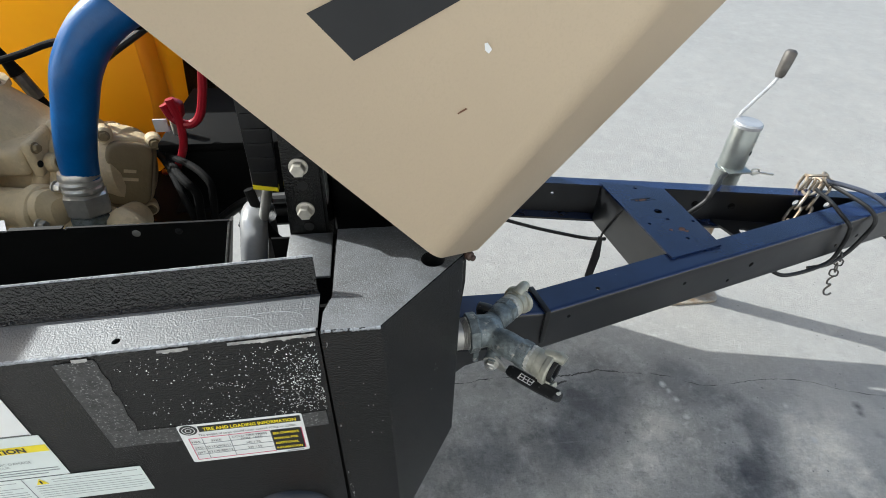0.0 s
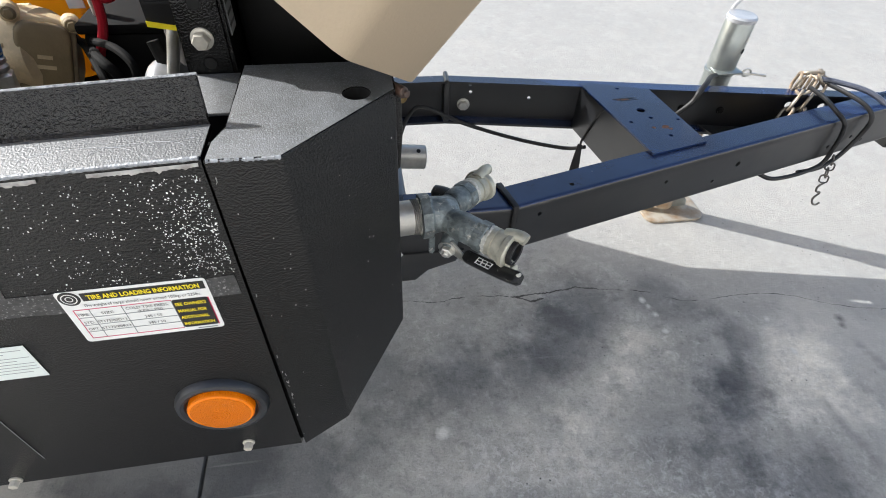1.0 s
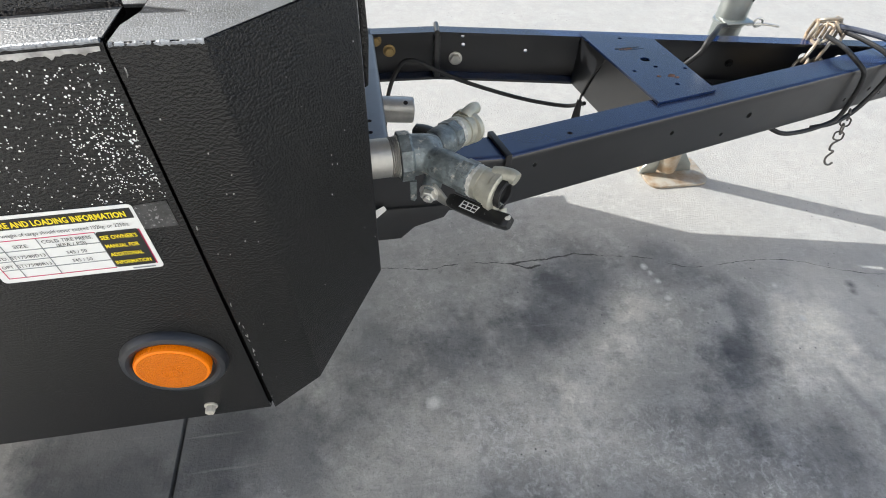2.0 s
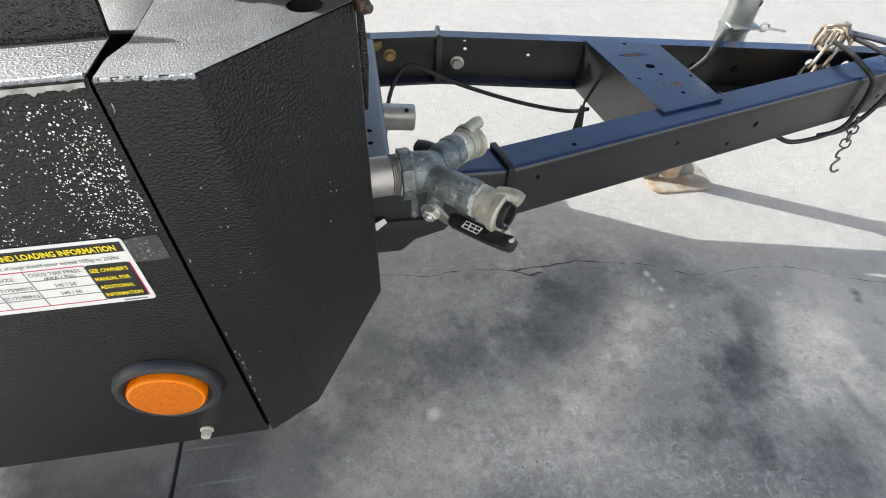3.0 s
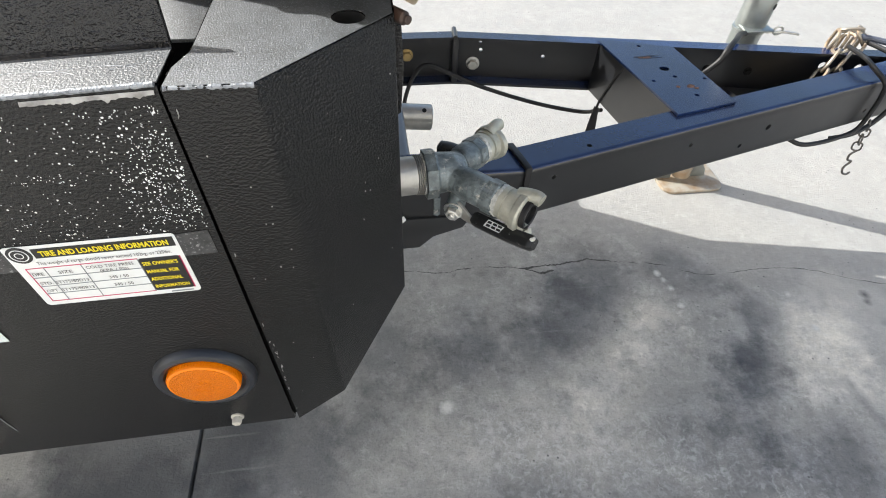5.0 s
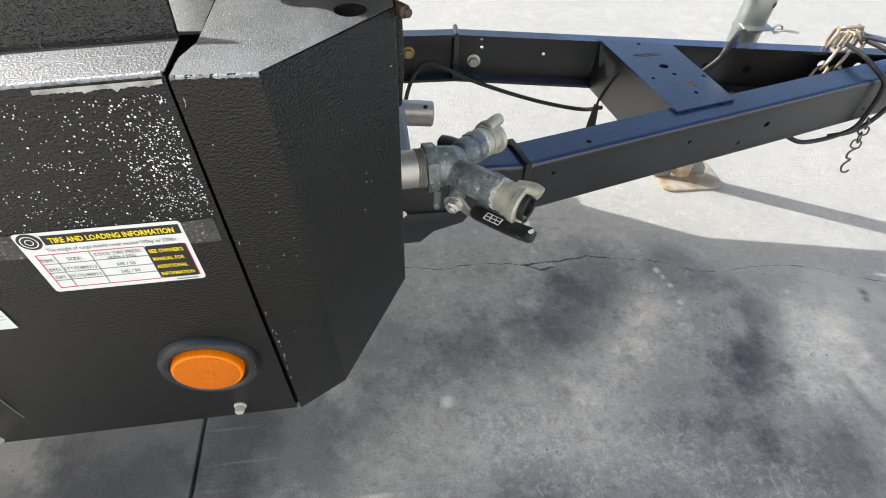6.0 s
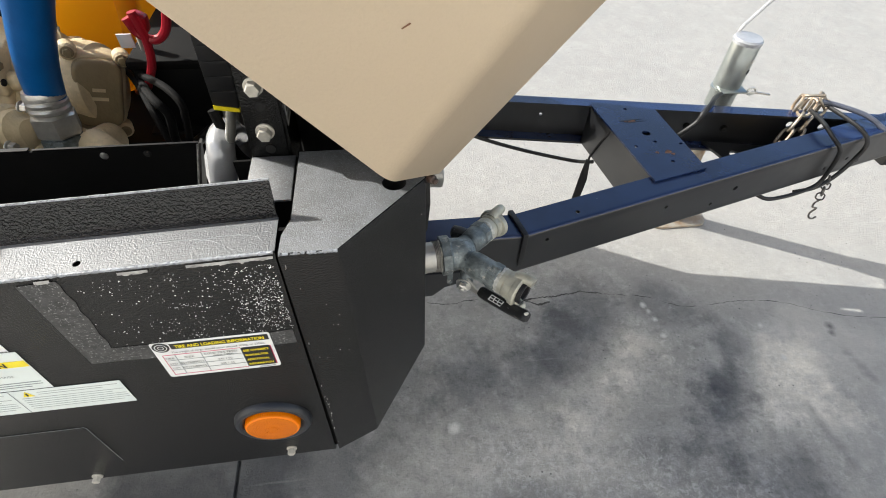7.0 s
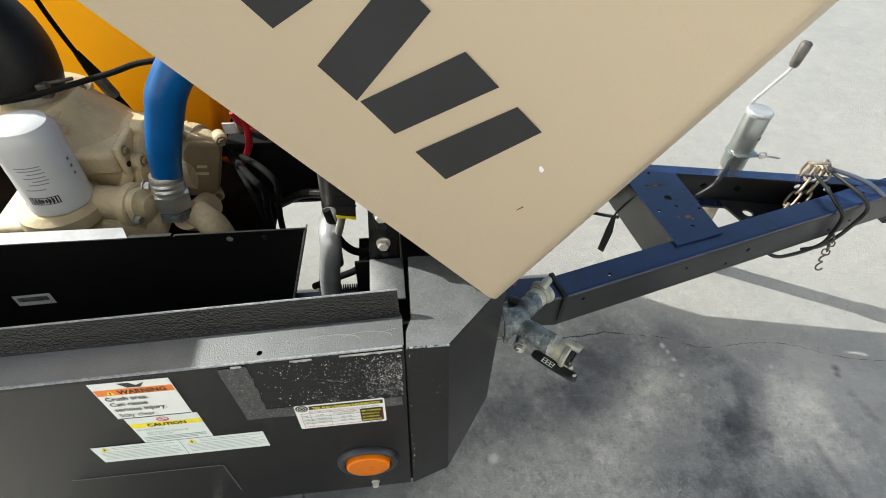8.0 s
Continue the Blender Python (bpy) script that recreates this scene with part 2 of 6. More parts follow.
    # scrubbed pale places
    for x, y, r, k in ((0.655, 0.29, 0.07, 0.8), (0.74, 0.36, 0.07, 0.7), (0.55, 0.19, 0.10, 0.5), (0.36, 0.11, 0.11, 0.35), (0.46, 0.07, 0.10, 0.4), (0.14, 0.06, 0.12, 0.3),
                       (1.05, 0.20, 0.11, 0.9), (1.18, 0.27, 0.15, 0.5), (1.02, 0.07, 0.12, 0.4), (0.60, -0.02, 0.06, 0.3)):
        col = mix(mul(spot(x, y, r, 0.05, 8.0, 0.34), k), col, (1.52, 1.49, 1.43), "MULTIPLY")
    # splashed, chalky specks in front
    for x, y, r in ((0.38, 0.04, 0.10), (0.55, 0.02, 0.09), (0.66, -0.02, 0.10), (0.30, 0.09, 0.06), (0.86, -0.05, 0.08), (1.05, 0.22, 0.08)):
        chalk = mul(spot(x, y, r, 0.07, 6.0, 0.3), rng(nz(62, 8, 0.80, 0.6), 0.50, 0.60))
        col = mix(mul(chalk, 0.55), col, (0.60, 0.59, 0.565))
    col = mix(mul(spot(1.075, 0.235, 0.085, 0.016, 12.0, 0.14), 0.55), col, (1.45, 1.42, 1.36), "MULTIPLY")
    # old dark stains; those at negative x also hold shade by the body
    for x, y, r, k in ((0.52, 0.38, 0.10, 0.8), (0.42, 0.31, 0.07, 0.7), (0.26, 0.29, 0.08, 0.8), (0.12, 0.31, 0.08, 0.6), (0.60, 0.46, 0.09, 0.7), (0.82, 0.45, 0.08, 0.6),
                       (0.94, 0.31, 0.05, 0.8), (0.885, 0.225, 0.045, 1.0), (0.84, 0.15, 0.05, 1.0), (0.80, 0.09, 0.05, 0.8), (0.74, 0.01, 0.07, 0.4), (0.70, -0.05, 0.07, 0.25),
                       (0.66, 0.09, 0.07, 0.5), (0.90, -0.05, 0.09, 0.7), (0.98, 0.02, 0.06, 0.5), (0.04, 0.17, 0.06, 0.6), (-0.12, 0.12, 0.13, 0.75), (-0.32, 0.12, 0.20, 0.95), (-0.45, -0.12, 0.28, 0.8), (0.36, -0.06, 0.10, 0.6), (0.52, -0.09, 0.10, 0.6), (0.20, -0.10, 0.12, 0.5)):
        col = mix(mul(spot(x, y, r, 0.04, 8.0, 0.30), k), col, (0.42, 0.435, 0.475), "MULTIPLY")
    # two dark drag streaks
    for x, y in [(1.056 + 0.002 * k, 0.137 - 0.020 * k) for k in range(8)] + [(1.245 + 0.005 * k, 0.263 - 0.020 * k) for k in range(5)]:
        col = mix(mul(spot(x, y, 0.009, 0.010, 30, 0.03), 0.6), col, (0.50, 0.50, 0.52), "MULTIPLY")
    # fine drag scratches left by a broom
    stretch = N.new("ShaderNodeMapping")
    stretch.inputs["Rotation"].default_value = (0, 0, 0.7)
    stretch.inputs["Scale"].default_value = (4.0, 90.0, 1.0)
    L.new(tc.outputs["Object"], stretch.inputs["Vector"])
    sn = N.new("ShaderNodeTexNoise")
    sn.inputs["Scale"].default_value = 1.0
    sn.inputs["Detail"].default_value = 4.0
    L.new(stretch.outputs["Vector"], sn.inputs["Vector"])
    col = mix(mul(mul(rng(sn.outputs["Fac"], 0.60, 0.70), rng(nz(5, 4, 0.6), 0.42, 0.60)), 0.14), col, (0.56, 0.55, 0.53))
    # scattered dark pits
    vor2 = N.new("ShaderNodeTexVoronoi")
    vor2.inputs["Scale"].default_value = 44
    L.new(tc.outputs["Object"], vor2.inputs["Vector"])
    col = mix(mul(rng(vor2.outputs["Distance"], 0.05, 0.11, 1.0, 0.0), rng(nz(4, 3, 0.5), 0.50, 0.58)), col, (0.08, 0.08, 0.08))
    # a few single marks: white scuff, dark oil drop
    for x, y, r in ((0.772, 0.463, 0.007), (0.780, 0.440, 0.004), (0.786, 0.413, 0.005), (0.789, 0.362, 0.006), (1.065, 0.365, 0.005), (1.072, 0.267, 0.006), (0.209, 0.178, 0.012)):
        col = mix(mul(spot(x, y, r, 0.005, 70, 0.016), 0.9), col, (0.62, 0.61, 0.58))
    for x, y, r in ((1.253, 0.343, 0.009), (1.244, 0.321, 0.005)):
        col = mix(mul(spot(x, y, r, 0.008, 50, 0.02), 0.8), col, (0.06, 0.06, 0.06))
    L.new(col, b.inputs["Base Color"])
    L.new(rng(nz(9, 5, 0.6), 0.3, 0.7, 0.55, 0.85), b.inputs["Roughness"])
    bp = N.new("ShaderNodeBump")
    bp.inputs["Distance"].default_value = 0.0026
    L.new(nz(160, 5, 0.7), bp.inputs["Height"])
    L.new(bp.outputs["Normal"], b.inputs["Normal"])
    return m


M_CONCRETE = concrete_material()


# ---- building helpers ----
def part(name, bm, material, parent=None, label="", smooth=True):
    me = bpy.data.meshes.new(name)
    bmesh.ops.recalc_face_normals(bm, faces=bm.faces[:])
    bm.to_mesh(me)
    bm.free()
    if smooth:
        me.shade_smooth()
        me.set_sharp_from_angle(angle=radians(32))
    me.materials.append(material)
    ob = new(name, me)
    if parent is not None:
        ob.parent = parent
    if label:
        tagged(ob, label=label)
    return ob


def thing(name, label, category, group=""):
    return tagged(new(name), label=label, category=category, group=group)


def shear(bm, k=0.031):
    """The body stands slightly nose-up: heights follow x."""
    for v in bm.verts:
        v.co.z += k * min(v.co.x, 0.0)
    return bm


def box(lo, hi, bevel=0.0, seg=2):
    bm = bmesh.new()
    lo, hi = Vector(lo), Vector(hi)
    bmesh.ops.create_cube(bm, size=1.0, matrix=Matrix.LocRotScale((lo + hi) / 2, None, hi - lo))
    if bevel:
        bmesh.ops.bevel(bm, geom=bm.edges[:], offset=bevel, segments=seg, affect="EDGES", profile=0.5)
    return bm


def prism(poly, depth, origin=(0, 0, 0), ax=(1, 0, 0), ay=(0, 0, 1), az=(0, 1, 0), bevel=0.0, seg=2):
    """A polygon in the plane of ax and ay, pushed along az."""
    bm = bmesh.new()
    o, ax, ay, az = (Vector(v) for v in (origin, ax, ay, az))
    low = [bm.verts.new(o + ax * x + ay * y) for x, y in poly]
    high = [bm.verts.new(v.co + az * depth) for v in low]
    n = len(poly)
    bm.faces.new(low)
    bm.faces.new(high[::-1])
    for i in range(n):
        bm.faces.new((low[i], low[(i + 1) % n], high[(i + 1) % n], high[i]))
    bmesh.ops.recalc_face_normals(bm, faces=bm.faces[:])
    if bevel:
        bmesh.ops.bevel(bm, geom=bm.edges[:], offset=bevel, segments=seg, affect="EDGES", profile=0.5)
    return bm


def frame_to(axis):
    return Vector(axis).normalized().to_track_quat("Z", "Y").to_matrix().to_4x4()


def lathe(profile, base=(0, 0, 0), axis=(0, 0, 1), seg=28, lobes=0, lobe=0.0):
    """Radius and height pairs turned round an axis that starts at base."""
    bm = bmesh.new()
    m = Matrix.Translation(base) @ frame_to(axis)
    rings = []
    for r, h in profile:
        ring = []
        for i in range(seg):
            a = 2 * math.pi * i / seg
            rr = r * (1 + lobe * math.cos(lobes * a)) if lobes else r
            ring.append(bm.verts.new(m @ Vector((rr * math.cos(a), rr * math.sin(a), h))))
        rings.append(ring)
    for a, c in zip(rings, rings[1:]):
        for i in range(seg):
            bm.faces.new((a[i], a[(i + 1) % seg], c[(i + 1) % seg], c[i]))
    bm.faces.new(rings[0][::-1])
    bm.faces.new(rings[-1])
    return bm


def rod(a, c, r, seg=20, bevel=0.1):
    a, c = Vector(a), Vector(c)
    h = (c - a).length
    e = min(r * bevel * 2, h * 0.2)
    return lathe([(r - e, 0), (r, e), (r, h - e), (r - e, h)], a, c - a, seg)


def smooth_line(pts, n=8):
    P = [Vector(p) for p in pts]
    P = [2 * P[0] - P[1]] + P + [2 * P[-1] - P[-2]]
    out = []
    for i in range(1, len(P) - 2):
        for k in range(n):
            t = k / n
            a, b, c, d = P[i - 1], P[i], P[i + 1], P[i + 2]
            out.append(0.5 * ((2 * b) + (c - a) * t + (2 * a - 5 * b + 4 * c - d) * t * t + (3 * b - a - 3 * c + d) * t ** 3))
    out.append(P[-2])
    return out


def sweep(pts, r, seg=12, closed=False, n=8, smooth=True, radii=None):
    line = smooth_line(pts, n) if smooth and not closed else [Vector(p) for p in pts]
    bm = bmesh.new()
    rings = []
    count = len(line)
    side = None
    for i, p in enumerate(line):
        if closed:
            d = line[(i + 1) % count] - line[i - 1]
        else:
            d = line[min(i + 1, count - 1)] - line[max(i - 1, 0)]
        d.normalize()
        if side is None:
            side = d.orthogonal().normalized()
        side = (side - d * side.dot(d)).normalized()
        up = d.cross(side)
        rr = radii(i / (count - 1)) if radii else r
        rings.append([bm.verts.new(p + rr * (math.cos(2 * math.pi * k / seg) * side + math.sin(2 * math.pi * k / seg) * up)) for k in range(seg)])
    pairs = list(zip(rings, rings[1:])) + ([(rings[-1], rings[0])] if closed else [])
    for a, c in pairs:
        for k in range(seg):
            bm.faces.new((a[k], a[(k + 1) % seg], c[(k + 1) % seg], c[k]))
    if not closed:
        bm.faces.new(rings[0][::-1])
        bm.faces.new(rings[-1])
    return bm


def merge(*bms):
    out = bmesh.new()
    for bm in bms:
        me = bpy.data.meshes.new("tmp")
        bm.to_mesh(me)
        bm.free()
        out.from_mesh(me)
        bpy.data.meshes.remove(me)
    return out


def hex_head(base, axis, r, h, flange=1.3):
    bm = lathe([(r * flange, 0), (r * flange, h * 0.16), (r * 1.0, h * 0.24)], base, axis, 20)
    bm2 = lathe([(r, h * 0.2), (r, h * 0.86), (r * 0.86, h)], base, axis, 6)
    return merge(bm, bm2)


def cut(ob, cutters):
    """Real holes: the cutters are taken out of the mesh and thrown away."""
    for c in cutters:
        md = ob.modifiers.new("cut", "BOOLEAN")
        md.object, md.operation, md.solver = c, "DIFFERENCE", "EXACT"
    bpy.context.view_layer.update()
    dg = bpy.context.evaluated_depsgraph_get()
    me = bpy.data.meshes.new_from_object(ob.evaluated_get(dg))
    ob.modifiers.clear()
    me.shade_smooth()
    me.set_sharp_from_angle(angle=radians(32))
    ob.data = me
    for c in cutters:
        bpy.data.objects.remove(c)
    return ob


def cutter(a, c, r):
    return part("cutter", rod(a, c, r, 20, 0), M_HOLE)


def fuse(ob, size, rounds):
    """Melt overlapping solids into one cast body with soft fillets."""
    r = ob.modifiers.new("fuse", "REMESH")
    r.mode, r.voxel_size, r.use_smooth_shade = "VOXEL", size, True
    k = ob.modifiers.new("soften", "SMOOTH")
    k.factor, k.iterations = 0.5, rounds


def text_part(name, body, size, where, material, parent, ax=(1, 0, 0), ay=(0, 0, 1), width=None, align="LEFT", bold=0.0, label=""):
    cu = bpy.data.curves.new(name, "FONT")
    cu.body, cu.size, cu.align_x, cu.extrude, cu.offset, cu.resolution_u = body, size, align, 0.0, bold, 2
    tmp = new(name, cu)
    bpy.context.view_layer.update()
    me = bpy.data.meshes.new_from_object(tmp.evaluated_get(bpy.context.evaluated_depsgraph_get()))
    bpy.data.objects.remove(tmp)
    k = 1.0
    if width:
        xs = [v.co.x for v in me.vertices]
        k = width / (max(xs) - min(xs))
    ax, ay, o = Vector(ax), Vector(ay), Vector(where)
    for v in me.vertices:
        v.co = o + ax * (v.co.x * k) + ay * v.co.y
    me.materials.append(material)
    ob = new(name, me)
    ob.parent = parent
    return ob


# ---- ground ----
def build_ground():
    bm = bmesh.new()
    xs = [(-45, 0), (-0.2605, 0), (-0.2585, -0.012), (-0.2540, -0.012), (-0.2520, 0), (45, 0)]
    rows = [[bm.verts.new((x, y, z)) for x, z in xs] for y in (-45, 45)]
    for i in range(len(xs) - 1):
        bm.faces.new((rows[0][i], rows[0][i + 1], rows[1][i + 1], rows[1][i]))
    g = part("ground", bm, M_CONCRETE, smooth=False)
    tagged(g, label="stained grey concrete slab with a straight joint and hairline crack", category="ground", kind="structure")


build_ground()


def build_cracks():
    """Hairline cracks as thin dark ribbons lying in the slab's surface."""
    ground = bpy.data.objects["ground"]
    rnd = random.Random(11)
    lines = [[(0.02, 0.545), (0.100, 0.540), (0.171, 0.534), (0.238, 0.521), (0.316, 0.528), (0.400, 0.522), (0.460, 0.508), (0.485, 0.494), (0.52, 0.500)],
             [(0.440, 0.512), (0.499, 0.517), (0.535, 0.516), (0.558, 0.519), (0.618, 0.524), (0.680, 0.510)],
             [(0.680, 0.510), (0.760, 0.496), (0.810, 0.482), (0.883, 0.446), (0.973, 0.445), (1.050, 0.448), (1.125, 0.441), (1.177, 0.426), (1.314, 0.372), (1.5, 0.34)]]
    for i, line in enumerate(lines):
        pts = smooth_line([(x, y, 0) for x, y in line], 16)
        bm = bmesh.new()
        rows = []
        for j, p in enumerate(pts):
            wob = 0.004 * noise.noise(Vector((p.x * 40, i * 7.0, 0))) + 0.0022 * noise.noise(Vector((p.x * 160, i * 5.0, 2)))
            w = (0.0013, 0.0009, 0.0009)[i] * max(0.0, 0.6 + 1.7 * noise.noise(Vector((p.x * 25, i, 9))) + rnd.uniform(-0.4, 0.4))
            if i == 1 and 0.45 < p.x < 0.67 or i == 0 and p.x > 0.44:
                w = 0.0012 + w * 1.6
            rows.append((bm.verts.new((p.x, p.y + wob - w, 0.0005)), bm.verts.new((p.x, p.y + wob + w, 0.0005))))
        for (a, c), (d, e) in zip(rows, rows[1:]):
            if (c.co - a.co).length + (e.co - d.co).length > 0.0007:
                bm.faces.new((a, d, e, c))
        part("crack", bm, M_CRACK, ground, smooth=False)


build_cracks()

# unseen wall behind the camera, added to bounce sun onto shaded faces
wall = part("bounce_wall", box((-16, -3.5, 0), (16, -3.2, 6.0)), M_BOUNCE, smooth=False)
tagged(wall, label="unseen pale wall added to bounce sunlight onto the machine", category="wall", kind="structure")


# ---- compressor body ----
compressor = thing("air_compressor_body", "black textured steel body of a towable air compressor, standing open", "air compressor")

LIP_Y, LIP_Z = 0.057, 0.8425
TOP_FALL = 0.055


def build_side_panel():
    t = 0.003
    prof = [(0.03, 0.398), (0.004, 0.398), (0.0, 0.402), (0.0, 0.807), (0.0015, 0.8115), (0.006, 0.813), (0.041, 0.813), (0.047, 0.815), (LIP_Y, LIP_Z),
            (LIP_Y + 0.004, LIP_Z), (0.0505, 0.811), (0.044, 0.809), (0.006, 0.809), (0.004, 0.806), (0.004, 0.402), (0.03, 0.402)]
    bm = prism(prof, 1.2975, (-1.30, 0, 0), (0, 1, 0), (0, 0, 1), (1, 0, 0))
    for v in bm.verts:
        if v.co.y > 0.046 and v.co.x > -0.1:
            v.co.x = -0.0050 - 0.06 * (v.co.z - 0.813)
        v.co.z += (TOP_FALL if v.co.z > 0.7 else 0.031) * min(v.co.x, 0.0)
    panel = part("side_panel", bm, M_BLACK, compressor, "black textured side panel with worn upper edge")
    panel.data.materials.append(M_LIP)
    for f in panel.data.polygons:
        if f.center.y > 0.0430:
            f.material_index = 1
    cut(panel, [cutter((-0.161, 0.012, 0.78), (-0.161, 0.012, 0.83), 0.0032)])
    # thin worn skin of the top strip, its grey holding the sun's sheen
    ledge = part("top_edge", shear(box((-1.29, 0.003, 0.8129), (-0.0026, 0.042, 0.8136)), TOP_FALL), M_LEDGESHEEN, panel, "worn upper ledge with sun sheen in its grey", smooth=False)
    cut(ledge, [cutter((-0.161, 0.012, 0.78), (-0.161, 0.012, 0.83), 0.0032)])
    for x0, w in ((-0.085, 0.035), (-0.045, 0.030), (-0.010, 0.022)):
        arc = [(x0 - w * math.cos(k * 0.26), 0.016 + 0.010 * math.sin(k * 0.26), 0.81365 + TOP_FALL * (x0 - w * math.cos(k * 0.26))) for k in range(13) if x0 - w * math.cos(k * 0.26) < -0.006]
        part("scuff_line", sweep(arc, 0.00018, 5), M_RIM, ledge)
    for x, z in ((-0.060, 0.421), (-0.318, 0.401), (-0.62, 0.405)):
        part("bolt", hex_head((x, 0, z), (0, -1, 0), 0.0052, 0.009), M_PALEZINC, panel, "small pale plated bolt")
    return panel


side_panel = build_side_panel()


def build_worn_edges():
    rnd = random.Random(4)
    for x0, x1 in ((-0.192, -0.180), (-0.128, -0.104), (-0.074, -0.0045)):
        bm = bmesh.new()
        n = int((x1 - x0) / 0.0012)
        last = None
        for i in range(n + 1):
            x = x0 + (x1 - x0) * i / n
            z = TOP_FALL * x
            q = noise.noise(Vector((x * 120, 3, 0))) + 0.6 * noise.noise(Vector((x * 420, 1, 5)))
            h = max(0.00025, (0.0008 + 0.0022 * q) * min(1.0, 0.2 + 4.0 * min(i, n - i) / n) + rnd.uniform(-0.0003, 0.0003))
            cur = (bm.verts.new((x, 0.0002, 0.8102 + z)), bm.verts.new((x, -0.0006, 0.8082 + z)), bm.verts.new((x, -0.0006, 0.8081 + z - h)))
            if last:
                bm.faces.new((last[0], last[1], cur[1], cur[0]))
                bm.faces.new((last[1], last[2], cur[2], cur[1]))
            last = cur
        part("worn_edge", bm, M_EDGE, side_panel, "paint flaked to pale bare metal", smooth=False)
    lip = [Vector((-1.29 + 1.2838 * k / 200, LIP_Y + 0.0018, LIP_Z + 0.0002 + TOP_FALL * (-1.29 + 1.2838 * k / 200))) for k in range(201)]
    part("lip_edge", sweep(lip, 0.0013, 6, n=1, smooth=False, radii=lambda u: 0.0013 * (1.0 + 0.3 * noise.noise(Vector((u * 260, 9, 0))))), M_RIM, side_panel, "raw rubbed lip edge")
    line = [Vector((-0.60 + 0.5960 * k / 240, 0.0022, 0.8126 + TOP_FALL * (-0.60 + 0.5960 * k / 240))) for k in range(241)]
    rim = sweep(line, 0.0016, 8, n=1, smooth=False, radii=lambda u: 0.0016 * (1.0 + 0.4 * noise.noise(Vector((u * 160, 4, 0)))))
    part("worn_rim", rim, M_RIM, side_panel, "edge rubbed pale")


build_worn_edges()


def flat(poly, y=-0.0006, k=0.031):
    """A thin sheet on the side panel, given by x and z."""
    bm = bmesh.new()
    low = [bm.verts.new((x, y, z + k * x)) for x, z in poly]
    high = [bm.verts.new((v.co.x, y + 0.0003, v.co.z)) for v in low]
    bm.faces.new(low)
    bm.faces.new(high[::-1])
    for i in range(len(low)):
        bm.faces.new((low[i - 1], low[i], high[i], high[i - 1]))
    return bm


def rect(x0, x1, z0, z1, r=0.0):
    if not r:
        return [(x0, z0), (x1, z0), (x1, z1), (x0, z1)]
    out = []
    for cx, cz, a in ((x1 - r, z0 + r, -90), (x1 - r, z1 - r, 0), (x0 + r, z1 - r, 90), (x0 + r, z0 + r, 180)):
        for k in range(4):
            b = radians(a + 30 * k)
            out.append((cx + r * math.cos(b), cz + r * math.sin(b)))
    return out


def build_residue():
    rnd = random.Random(7)
    left = [(-0.207, 0.802), (-0.176, 0.8045)] + [(-0.174 + rnd.uniform(-0.002, 0.002), 0.80 - 0.012 * i) for i in range(9)]
    bottom = [(-0.13 + 0.02 * i, 0.7035 + rnd.uniform(-0.0015, 0.0015)) for i in range(6)] + [(-0.008, 0.704), (-0.0075, 0.681)]
    back = [(-0.03 - 0.02 * i, 0.681 + rnd.uniform(-0.001, 0.001)) for i in range(8)] + [(-0.203, 0.681)]
    part("adhesive_residue", flat(left + bottom + back, -0.0005), M_RESIDUE, side_panel, "grey dried glue left by a removed label", smooth=False)
    bm = bmesh.new()
    for i in range(4300):
        u = rnd.random()
        x = -0.172 + 0.166 * (u ** 0.62)
        z = rnd.uniform(0.706, 0.802)
        dens = 0.09 + 0.75 * max(0, (x + 0.06) / 0.06) * (1 - abs(z - 0.75) / 0.07)
        if noise.noise(Vector((x * 60, 0, z * 60))) > 0.35:
            dens += 0.3
        if rnd.random() > dens:
            continue
        s = rnd.uniform(0.00025, 0.0005) if rnd.random() < 0.85 else rnd.uniform(0.0005, 0.0009)
        n = rnd.choice((6, 7, 8))
        a0 = rnd.random() * 6.3
        bm.faces.new([bm.verts.new((x + s * rnd.uniform(0.7, 1.1) * math.cos(a0 + 6.283 * k / n), -0.0007,
                                    z + 0.031 * x + s * rnd.uniform(0.7, 1.1) * math.sin(a0 + 6.283 * k / n))) for k in range(n)])
    ob = part("glue_residue", bm, M_FLECK, side_panel, "pale specks of old glue", smooth=False)
    tagged(ob, kind="stuff")


build_residue()


